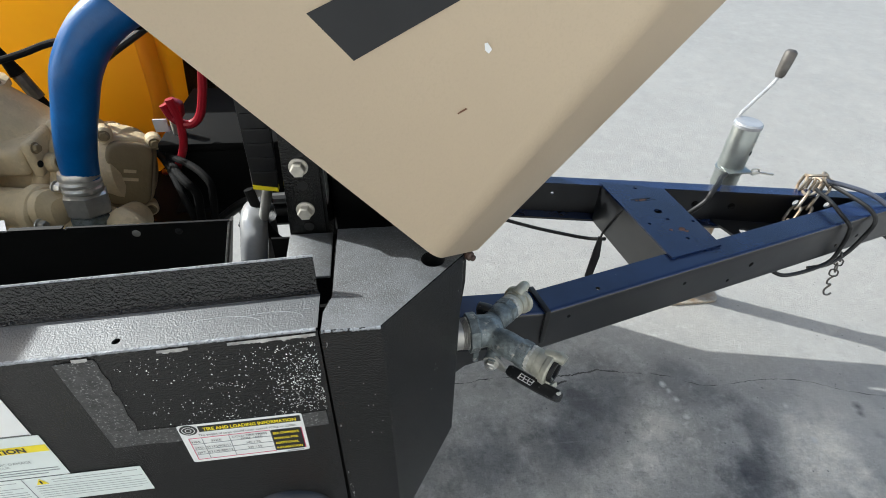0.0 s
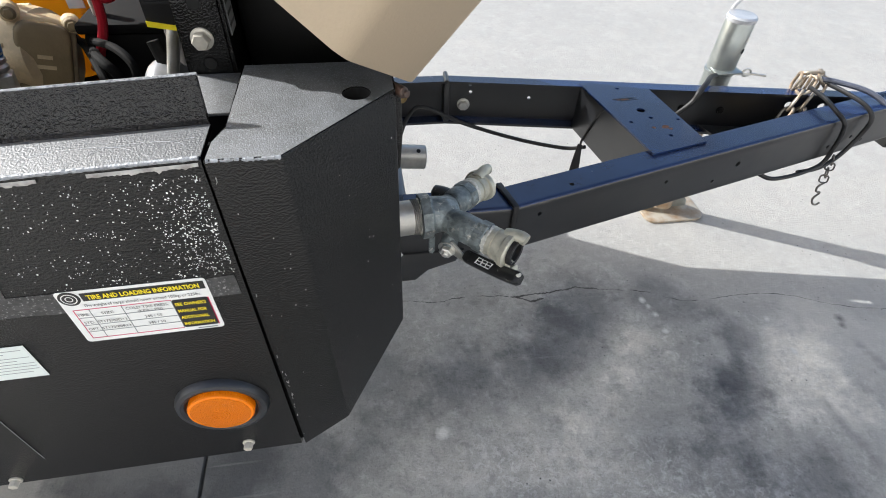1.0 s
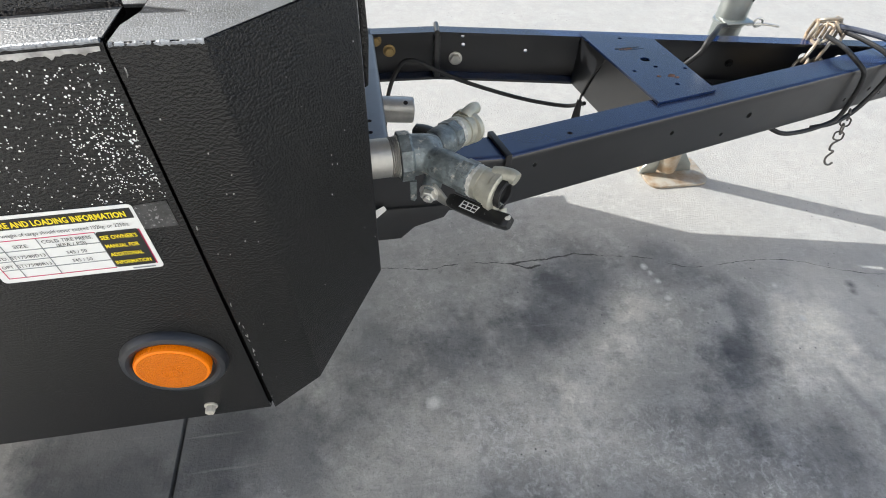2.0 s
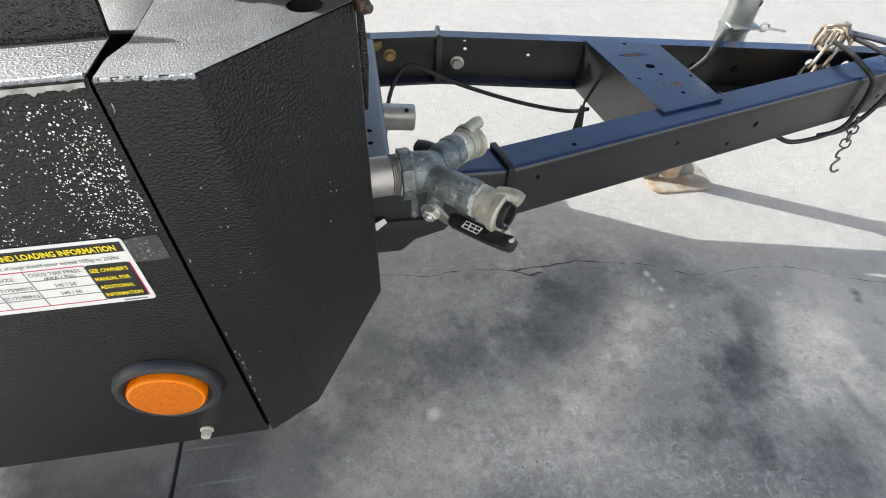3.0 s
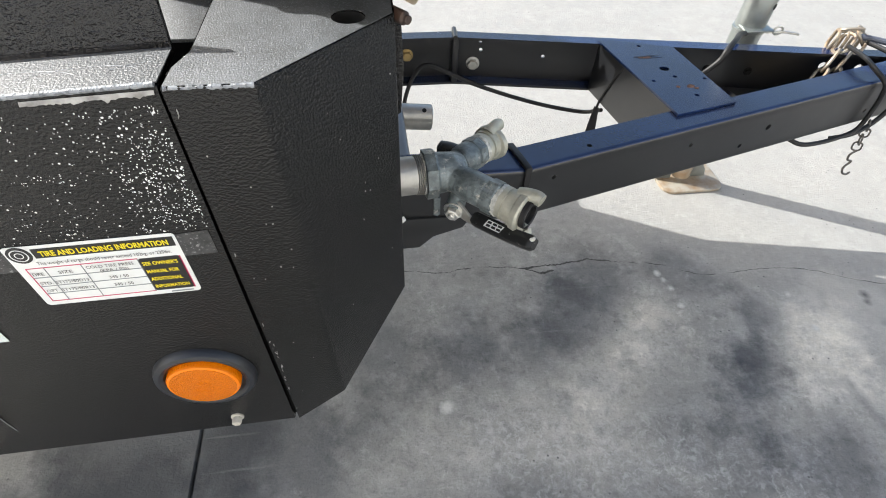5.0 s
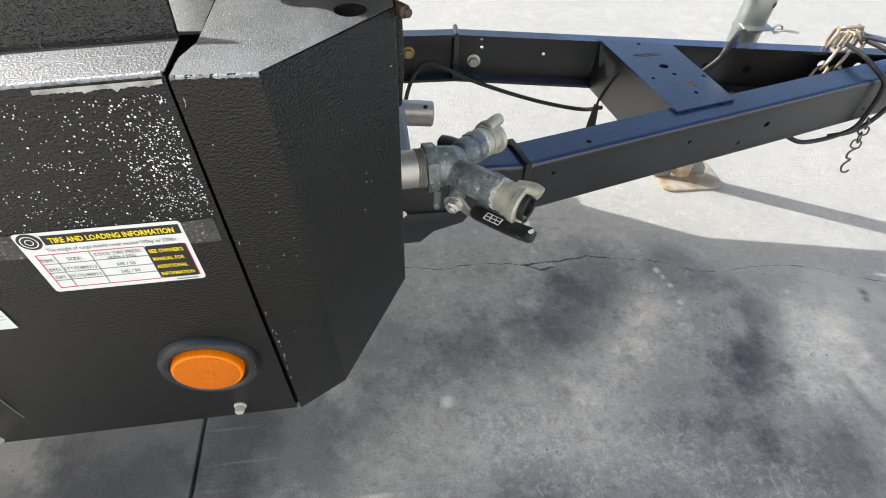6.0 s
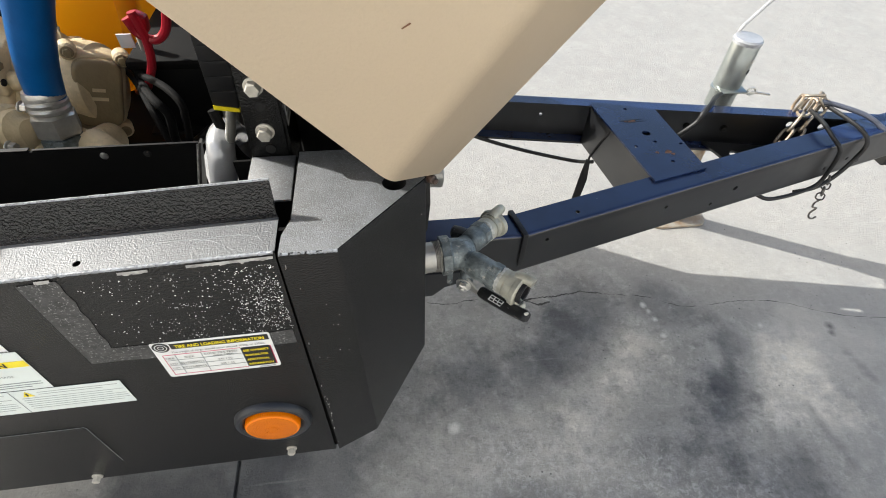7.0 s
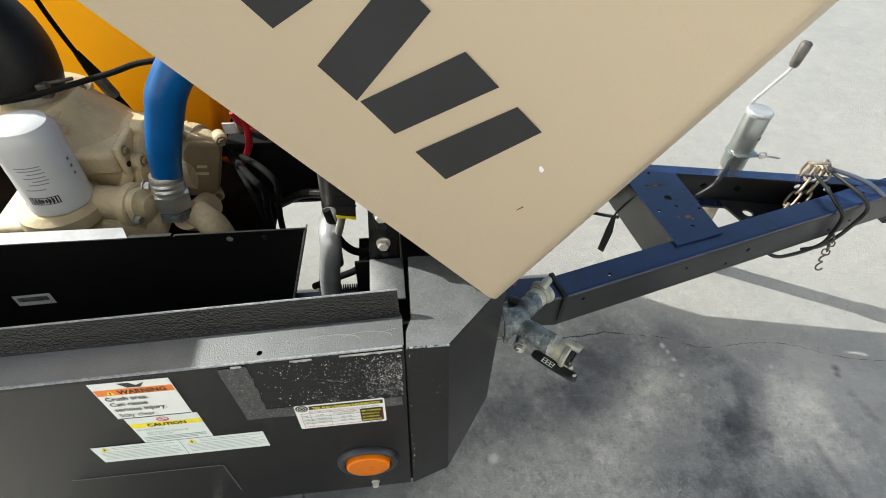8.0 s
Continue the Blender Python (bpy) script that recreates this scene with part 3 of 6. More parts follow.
def tire_label():
    lab = part("tire_label", flat(rect(-0.1425, -0.0305, 0.6415, 0.7045, 0.003), -0.0007), M_WHITE, side_panel, "white tire and loading information label", smooth=False)
    K = 0.031

    def put(name, poly, m, y=-0.0011):
        part(name, flat(poly, y), m, lab, smooth=False)

    def say(s, size, x, z, m, w=None, bold=0.0):
        text_part("lettering", s, size, (x, -0.0015, z + K * x), m, lab, ax=(1, 0, K), width=w, bold=bold)

    put("header_bar", rect(-0.1245, -0.0325, 0.6925, 0.7015), M_INK)
    say("TIRE AND LOADING INFORMATION", 0.0070, -0.1205, 0.6945, M_YELLOW, 0.084, 0.0002)
    bm = lathe([(0.0078, 0), (0.0078, 0.0003)], (-0.1335, -0.0008, 0.6965 - K * 0.1335), (0, -1, 0), 24)
    part("tire_symbol", bm, M_INK, lab)
    for r0, r1 in ((0.0050, 0.0058), (0.0022, 0.0029)):
        bm = bmesh.new()
        ring = [[bm.verts.new((-0.1335 + r * math.cos(a * 0.2618), -0.0013, 0.6965 - K * 0.1335 + r * math.sin(a * 0.2618))) for a in range(24)] for r in (r0, r1)]
        for i in range(24):
            bm.faces.new((ring[0][i], ring[0][(i + 1) % 24], ring[1][(i + 1) % 24], ring[1][i]))
        part("tire_symbol_ring", bm, M_WHITE, lab, smooth=False)
    say("The weight of cargo should never exceed 102kg. or 225lbs.", 0.0046, -0.1265, 0.6862, M_INK, 0.089)
    put("notice_block", rect(-0.0625, -0.034, 0.6465, 0.6825, 0.002), M_INK)
    for i, s in enumerate(("SEE OWNER'S", "MANUAL FOR", "ADDITIONAL", "INFORMATION")):
        say(s, 0.0052, -0.061, 0.6755 - 0.0085 * i, M_YELLOW, 0.0245 if i in (0, 3) else 0.0225, 0.00012)
    for z in (0.6825, 0.6725, 0.6630, 0.6545, 0.6460):
        put("table_rule", rect(-0.137, -0.0625, z, z + 0.0005), M_PINK if z in (0.6825, 0.6460) else M_GREYINK)
    for x in (-0.137, -0.1255, -0.101, -0.063):
        put("table_rule", rect(x, x + 0.0005, 0.6460, 0.6825), M_PINK if x == -0.137 else M_GREYINK)
    put("table_rule", rect(-0.0345, -0.0335, 0.6465, 0.6820), M_PINK)
    for s, x, z, w in (("TIRE", -0.136, 0.6755, 0.0085), ("SIZE", -0.118, 0.6757, 0.0095), ("COLD TIRE PRESS.", -0.0985, 0.6778, 0.033), ("(KPA / PSI)", -0.091, 0.6732, 0.0195),
                       ("STD.", -0.135, 0.6655, 0.0085), ("ST175/80D13", -0.1245, 0.6655, 0.0225), ("345 / 50", -0.088, 0.6655, 0.0135),
                       ("OPT.", -0.135, 0.6570, 0.0085), ("ST175/80R13", -0.1245, 0.6570, 0.0225), ("345 / 50", -0.088, 0.6570, 0.0135)):
        say(s, 0.0044, x, z, M_INK, w)
    put("small_print", rect(-0.052, -0.036, 0.6432, 0.6443), M_GREYINK)


def print_lines(lab, x0, x1, z0, count, step, seed, h=0.0011, m=None):
    rnd = random.Random(seed)
    for i in range(count):
        part("small_print", flat(rect(x0, x1 - rnd.uniform(0, 0.25) * (x1 - x0) * (i == count - 1 or rnd.random() < 0.3), z0 - step * i, z0 - step * i + h), -0.0011), m or M_GREYINK, lab, smooth=False)


def triangle_mark(lab, x, z, s, y=-0.0012):
    part("alert_triangle", flat([(x - s, z - s * 0.8), (x + s, z - s * 0.8), (x, z + s)], y), M_YELLOW, lab, smooth=False)
    part("alert_mark", flat([(x - s * 0.13, z - s * 0.5), (x + s * 0.13, z - s * 0.5), (x + s * 0.16, z + s * 0.45), (x - s * 0.16, z + s * 0.45)], y - 0.0004), M_INK, lab, smooth=False)


def warning_labels():
    K = 0.031

    def say(lab, s, size, x, z, m, w=None, bold=0.0):
        text_part("lettering", s, size, (x, -0.0015, z + K * x), m, lab, ax=(1, 0, K), width=w, bold=bold)

    a = part("warning_label", flat(rect(-0.3455, -0.2600, 0.7155, 0.7975), -0.0007), M_WHITE, side_panel, "white warning label with an orange header", smooth=False)
    part("header_bar", flat(rect(-0.3445, -0.2610, 0.7715, 0.7835), -0.0011), M_ORINK, a, smooth=False)
    triangle_mark(a, -0.3290, 0.7772, 0.0045)
    say(a, "WARNING", 0.0120, -0.3205, 0.7733, M_INK, 0.052, 0.0003)
    # plain mark for the makers' sign
    part("maker_mark", flat([(-0.315, 0.795), (-0.303, 0.795), (-0.297, 0.789), (-0.287, 0.794), (-0.293, 0.7855), (-0.307, 0.7855)], -0.0011), M_INK, a, smooth=False)
    for s, z, w, bo in (("Crush area.", 0.7600, 0.046, 0.0002), ("Can cause", 0.7475, 0.041, 0.0002), ("serious injury.", 0.7350, 0.058, 0.0002), ("Stay clear.", 0.7215, 0.042, 0.0)):
        say(a, s, 0.0115, -0.340, z, M_INK, w, bo)
    part("border_rule", flat(rect(-0.3445, -0.2610, 0.7163, 0.7169), -0.0011), M_INK, a, smooth=False)
    c = part("caution_label", flat(rect(-0.3400, -0.2550, 0.6480, 0.7145), -0.0007), M_LABEL2, side_panel, "white caution label with a yellow header", smooth=False)
    part("header_bar", flat(rect(-0.3395, -0.2555, 0.6900, 0.7000), -0.0011), M_YELLOW, c, smooth=False)
    say(c, "CAUTION", 0.0100, -0.3200, 0.6915, M_INK, 0.046, 0.0003)
    bm = bmesh.new()
    ring = [[bm.verts.new((-0.2975 + r * math.cos(q * 0.2618), -0.0011, 0.7070 - K * 0.2975 + 0.75 * r * math.sin(q * 0.2618))) for q in range(24)] for r in (0.0056, 0.0072)]
    for i in range(24):
        bm.faces.new((ring[0][i], ring[0][(i + 1) % 24], ring[1][(i + 1) % 24], ring[1][i]))
    part("prohibition_ring", bm, M_PINK, c, smooth=False)
    part("prohibition_bar", flat([(-0.3025, 0.7105), (-0.3015, 0.7110), (-0.2925, 0.7035), (-0.2935, 0.7030)], -0.0013), M_PINK, c, smooth=False)
    say(c, "DO NOT WELD.", 0.0050, -0.336, 0.6825, M_GREYINK, 0.032)
    say(c, "ELECTRONIC DAMAGE", 0.0050, -0.328, 0.6735, M_GREYINK, 0.050)
    say(c, "WILL OCCUR", 0.0050, -0.328, 0.6680, M_GREYINK, 0.030)
    print_lines(c, -0.336, -0.260, 0.6615, 3, 0.0040, 3, 0.0008)
    b = part("notice_label", flat(rect(-0.4090, -0.1920, 0.6020, 0.6470), -0.0010), M_LABEL2, side_panel, "long white notice label with two warning triangles", smooth=False)
    part("divider_rule", flat(rect(-0.2995, -0.2990, 0.6030, 0.6460), -0.0014), M_GREYINK, b, smooth=False)
    for x0 in (-0.4060, -0.2965):
        triangle_mark(b, x0 + 0.012, 0.6395, 0.0055, -0.0015)
        print_lines(b, x0 + 0.022, x0 + 0.100, 0.6410, 2, 0.0040, 5, 0.0007)
        print_lines(b, x0 + 0.003, x0 + 0.102, 0.6310, 6, 0.0042, 6, 0.0007)


tire_label()
warning_labels()


def build_cover_outline():
    part("access_cover", flat(rect(-0.475, -0.268, 0.452, 0.553, 0.012), -0.0006), M_BLACK, side_panel, "black cover plate in the side panel", smooth=False)
    bm = merge(flat(rect(-0.475, -0.270, 0.5528, 0.5534), -0.0008), flat([(-0.2700, 0.5530), (-0.2680, 0.5500), (-0.2680, 0.452), (-0.2686, 0.452), (-0.2686, 0.5500), (-0.2704, 0.5526)], -0.0008))
    part("scratch_line", bm, M_GREYINK, side_panel, smooth=False)


build_cover_outline()


def build_marker_lamp():
    lamp = thing("marker_lamp", "round amber side marker lamp in a black rubber grommet", "marker lamp")
    c = Vector((-0.0645, 0.0, 0.5160))
    g = lathe([(0.0460, 0.0), (0.0455, 0.004), (0.0435, 0.0075), (0.0395, 0.0085), (0.0360, 0.0070), (0.0335, 0.003), (0.0325, 0.0028)], c + Vector((-0.0004, 0, -0.0030)), (0, -1, 0), 48)
    part("grommet", g, M_GROMMET, lamp, "black rubber grommet")
    lens = part("lens", lathe([(0.0318, 0.002), (0.0318, 0.0112), (0.0313, 0.0127), (0.0300, 0.0134), (0.0290, 0.0134)], c, (0, -1, 0), 48), M_AMBER, lamp, "clear amber rim of the lens")
    part("lens_face", lathe([(0.0292, 0.0122), (0.0290, 0.0138), (0.0200, 0.0146), (0.0100, 0.0149), (0.0020, 0.0150)], c, (0, -1, 0), 48), M_AMBERFACE, lens, "amber prismatic lens face")
    ribs = bmesh.new()
    for i in range(72):
        a = 2 * math.pi * i / 72
        p = c + Vector((0.0318 * math.cos(a), -0.0030, 0.0318 * math.sin(a)))
        r = rod(p, p + Vector((0, -0.0080, 0)), 0.0006, 5, 0)
        me = bpy.data.meshes.new("tmp")
        r.to_mesh(me)
        r.free()
        ribs.from_mesh(me)
        bpy.data.meshes.remove(me)
    part("lens_ribs", ribs, M_AMBER, lamp)
    for r in (0.006, 0.0085):
        part("lens_ring", sweep([c + Vector((r * math.cos(k * 0.2618), -0.0149, r * math.sin(k * 0.2618))) for k in range(24)], 0.0005, 6, True), M_AMBERFACE, lamp)


build_marker_lamp()


def build_corner():
    bm = bmesh.new()
    top = 0.8112
    depth = 0.138
    up = [(-0.0016, 0.0, top), (0.0480, 0.0, top), (0.131, 0.0855, top), (0.131, depth, top), (0.0080, depth, top), (0.0062, 0.040, top), (-0.0006, 0.022, top)]
    low = [(0.0012, 0.0, 0.398), (0.0580, 0.0, 0.452), (0.131, 0.0855, 0.513), (0.131, depth, 0.513), (0.0125, depth, 0.398), (0.0105, 0.040, 0.398), (0.0024, 0.022, 0.398)]
    a = [bm.verts.new(v) for v in up]
    c = [bm.verts.new(v) for v in low]
    bm.faces.new(a)
    for i in range(7):
        bm.faces.new((a[i], c[i], c[(i + 1) % 7], a[(i + 1) % 7]))
    bm.faces.new((c[0], c[1], c[6]))
    bm.faces.new((c[1], c[4], c[5], c[6]))
    bm.faces.new((c[1], c[2], c[3], c[4]))
    bmesh.ops.recalc_face_normals(bm, faces=bm.faces[:])
    edges = [e for e in bm.edges if all(abs(v.co.y) < 0.09 for v in e.verts)]
    bmesh.ops.bevel(bm, geom=edges, offset=0.0014, segments=3, affect="EDGES", profile=0.5)
    post = part("corner_post", bm, M_BLACK, compressor, "black textured chamfered corner post")
    cut(post, [cutter((0.100, 0.0815, 0.78), (0.100, 0.0815, 0.83), 0.0115)])
    # skin coloured grey as the sun brightens it; the post is black
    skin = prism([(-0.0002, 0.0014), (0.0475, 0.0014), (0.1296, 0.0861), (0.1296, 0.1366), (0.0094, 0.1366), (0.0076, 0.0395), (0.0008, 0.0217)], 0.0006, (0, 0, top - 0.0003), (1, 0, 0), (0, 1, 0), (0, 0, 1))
    plate = part("corner_top", skin, M_PLATESHEEN, post, "weathered top plate with sun sheen painted grey", smooth=False)
    cut(plate, [cutter((0.100, 0.0815, 0.78), (0.100, 0.0815, 0.83), 0.0115)])
    part("hole_sleeve", lathe([(0.0115, 0.0), (0.0115, 0.02), (0.0112, 0.02), (0.0112, 0.0)], (0.100, 0.0815, 0.790), (0, 0, 1), 24), M_HOLE, post)
    part("hole_floor", lathe([(0.0115, 0.0), (0.0115, 0.001)], (0.100, 0.0815, 0.789), (0, 0, 1), 24), M_HOLE, post)
    # worn rim along the bend
    for p, q, r0 in (((0.0000, 0.0013, top - 0.0013), (0.0480, 0.0013, top - 0.0013), 0.0015), ((0.0480, 0.0013, top - 0.0013), (0.129, 0.0853, top - 0.0013), 0.0008)):
        line = [Vector(p).lerp(Vector(q), k / 40) for k in range(41)]
        line = [v + Vector((0, 0, 0.0005 * noise.noise(v * 260))) for v in line]
        rim = sweep(line, r0, 8, n=1, smooth=False, radii=lambda u, r0=r0: r0 * (1.0 + 0.35 * noise.noise(Vector((u * 30, r0 * 900, 0)))))
        part("worn_rim", rim, M_RIM, post, "edge rubbed pale")


build_corner()


def build_nicks():
    """Small paint nicks along the seam and over the corner's faces."""
    rnd = random.Random(21)
    post = bpy.data.objects["corner_post"]
    bm = bmesh.new()
    slant = Vector((0.080, 0.0855, 0)).normalized()
    for i in range(46):
        if i < 20:
            z = rnd.choice((rnd.gauss(0.548, 0.016), rnd.gauss(0.50, 0.012), rnd.uniform(0.42, 0.80)))
            o, u = Vector((0.0030 + abs(rnd.gauss(0, 0.0016)), -0.0004, z)), Vector((1, 0, 0))
            w, h = rnd.uniform(0.0002, 0.0006), rnd.uniform(0.0006, 0.0030)
        elif i < 34:
            o, u = Vector((rnd.uniform(0.008, 0.046), -0.0004, rnd.uniform(0.44, 0.79))), Vector((1, 0, 0))
            w, h = rnd.uniform(0.0003, 0.0008), rnd.uniform(0.0003, 0.0008)
        else:
            k = rnd.uniform(0.25, 0.95)
            o, u = Vector((0.058 + 0.073 * k, 0.0855 * k, rnd.uniform(0.53, 0.78))) + Vector((0.0855, -0.080, 0)).normalized() * 0.0016, slant
            w, h = rnd.uniform(0.0002, 0.0005), rnd.uniform(0.0003, 0.0014)
        lean = rnd.uniform(-0.4, 0.4)
        pts = [o + u * (w * math.cos(q)) + Vector((0, 0, 1)) * (h * math.sin(q)) + u * (lean * h * math.sin(q)) for q in (0.3, 1.4, 2.6, 3.7, 5.0)]
        bm.faces.new([bm.verts.new(p) for p in pts])
    tagged(part("paint_nicks", bm, M_EDGE, post, "small pale paint nicks", smooth=False), kind="stuff")


build_nicks()


def build_hull():
    part("front_panel", box((0.106, 0.139, 0.428), (0.115, 0.945, 0.806), 0.002), M_BLACK, compressor, "black front end panel")
    part("far_corner_post", prism([(0.005, 1.045), (0.005, 0.95), (0.131, 0.95), (0.131, 0.96), (0.052, 1.045)], 0.36, (0, 0, 0.45), (1, 0, 0), (0, 1, 0), (0, 0, 1), 0.003), M_BLACK, compressor)
    # unseen rear stretch kept low to let sun onto the tank's back
    part("far_side_panel", merge(box((-1.30, 1.041, 0.407), (-0.60, 1.045, 0.560)), box((-0.5995, 1.041, 0.407), (0.0, 1.045, 0.806))), M_BLACK, compressor)
    part("rear_panel", box((-1.304, 0.0, 0.37), (-1.301, 1.045, 0.77)), M_BLACK, compressor)
    inner = merge(prism([(-1.29, 0.43), (-0.228, 0.43), (-0.150, 0.708), (-1.29, 0.708)], 0.003, (0, 0.305, 0), (1, 0, 0), (0, 0, 1), (0, 1, 0)), box((-0.425, 0.305, 0.7085), (-0.36, 0.312, 0.7105)), box((-0.355, 0.305, 0.7085), (-0.150, 0.3085, 0.7105)))
    p = part("inner_panel", inner, M_INNER, compressor, "smooth black inner panel with folded lip", smooth=False)
    # stretch of the black flange coloured silver for the sun on it
    part("sunlit_flange", prism([(-0.720, 0.3055), (-0.4255, 0.3055), (-0.440, 0.330), (-0.720, 0.332)], 0.0022, (0, 0, 0.7085), (1, 0, 0), (0, 1, 0), (0, 0, 1)), M_SUNFLANGE, p, "flange strip painted silver for the sun on it")
    part("panel_end", prism([(0.0, 0.0), (0.082, 0.0), (0.010, 0.268), (0.0, 0.268)], 0.003, (-0.2225, 0.3082, 0.45), (0, 1, 0), (0.27, 0, 0.963), (0.963, 0, -0.27)), M_DULL, p, "dull grey folded end")
    part("bare_edge", sweep([(-0.228, 0.3048, 0.434), (-0.1505, 0.3048, 0.7085)], 0.0016, 6, n=2), M_EDGE, p, "bare metal edge")
    for x, r in ((-0.272, 0.0052), (-0.218, 0.0048)):
        part("rivet", lathe([(r, 0), (r, 0.001), (r * 0.6, 0.0022)], (x, 0.305, 0.697), (0, -1, 0), 16), M_ZINC if r > 0.005 else M_HOLE, p)
    tag = prism([(0, 0), (0.062, 0.0), (0.062, 0.026), (0, 0.026)], 0.0006, (-0.662, 0.3046, 0.562), (1, 0, 0.05), (0, 0, 1), (0, -1, 0))
    part("barcode_tag", tag, M_WHITE, p, "small white barcode tag", smooth=False)
    rnd = random.Random(3)
    x = 0.006
    while x < 0.054:
        w = rnd.choice((0.0008, 0.0014, 0.002))
        part("barcode_bar", prism([(x, 0.010), (x + w, 0.010), (x + w, 0.021), (x, 0.021)], 0.0003, (-0.662, 0.3038, 0.562), (1, 0, 0.05), (0, 0, 1), (0, -1, 0)), M_INK, p, smooth=False)
        x += w + rnd.choice((0.001, 0.0016))
    part("floor_pan", box((-1.29, 0.02, 0.425), (-0.152, 0.304, 0.430)), M_INNER, compressor, "black trough floor")
    # unseen sheets added to cast the shadow on the ledge's left end
    part("shade_board", merge(prism([(0.02, 0.98), (0.46, 0.98), (0.46, 1.378), (0.02, 1.378)], 0.005, (-0.955, 0, 0), (0, 1, 0), (0, 0, 1), (1, 0, 0)), box((-1.30, 0.02, 0.78), (-0.955, 0.025, 1.373))), M_HOOD, compressor, "unseen board added to shade the ledge", smooth=False)
    part("engine_tray", box((-1.29, 0.312, 0.425), (-0.29, 1.035, 0.432)), M_MATTBLACK, compressor, "black engine tray")
    # floor pieces added to keep sun patches off the ground below
    part("sun_stop_floor", box((-0.020, 0.56, 0.425), (0.120, 1.035, 0.432)), M_INNER, compressor)
    part("sun_stop_floor", box((-0.090, 0.145, 0.425), (0.120, 0.555, 0.432)), M_INNER, compressor)
    # added black sheets: give the seam its shade, stop daylight through it
    part("seam_shade_sheet", box((-0.060, 0.0110, 0.690), (0.0100, 0.150, 0.694)), M_MATTBLACK, compressor, "black sheet added to shade the seam")
    part("seam_shade_sheet", box((-0.040, 0.044, 0.50), (0.0100, 0.048, 0.795)), M_MATTBLACK, compressor, "black sheet added to shade the seam")
    part("seam_shade_sheet", box((-0.060, 0.1462, 0.694), (0.0120, 0.1490, 0.796)), M_MATTBLACK, compressor, "black sheet added to shade the seam")
    part("seam_shade_sheet", box((-0.030, 0.0065, 0.402), (0.0012, 0.010, 0.7700)), M_MATTBLACK, compressor, "black sheet added to shade the seam")
    # bracket under the hood tip and the hinge pin
    part("hinge_bracket", prism([(0.0, 0.0), (0.003, 0.002), (0.006, 0.040), (0.005, 0.085), (0.0, 0.085)], 0.003, (0.1312, 0.100, 0.722), (1, 0, 0), (0, 0, 1), (0, 1, 0), 0.0008), M_BLACK, compressor)
    hp = part("hinge_pin", rod((0.128, 0.100, 0.8065), (0.139, 0.086, 0.8065), 0.0048, 20, 0.2), M_PIN, compressor, "rusty hinge pin")
    part("pin_end", rod((0.139, 0.086, 0.8065), (0.1405, 0.0840, 0.8065), 0.0032, 16, 0.2), M_PIN, hp)


build_hull()


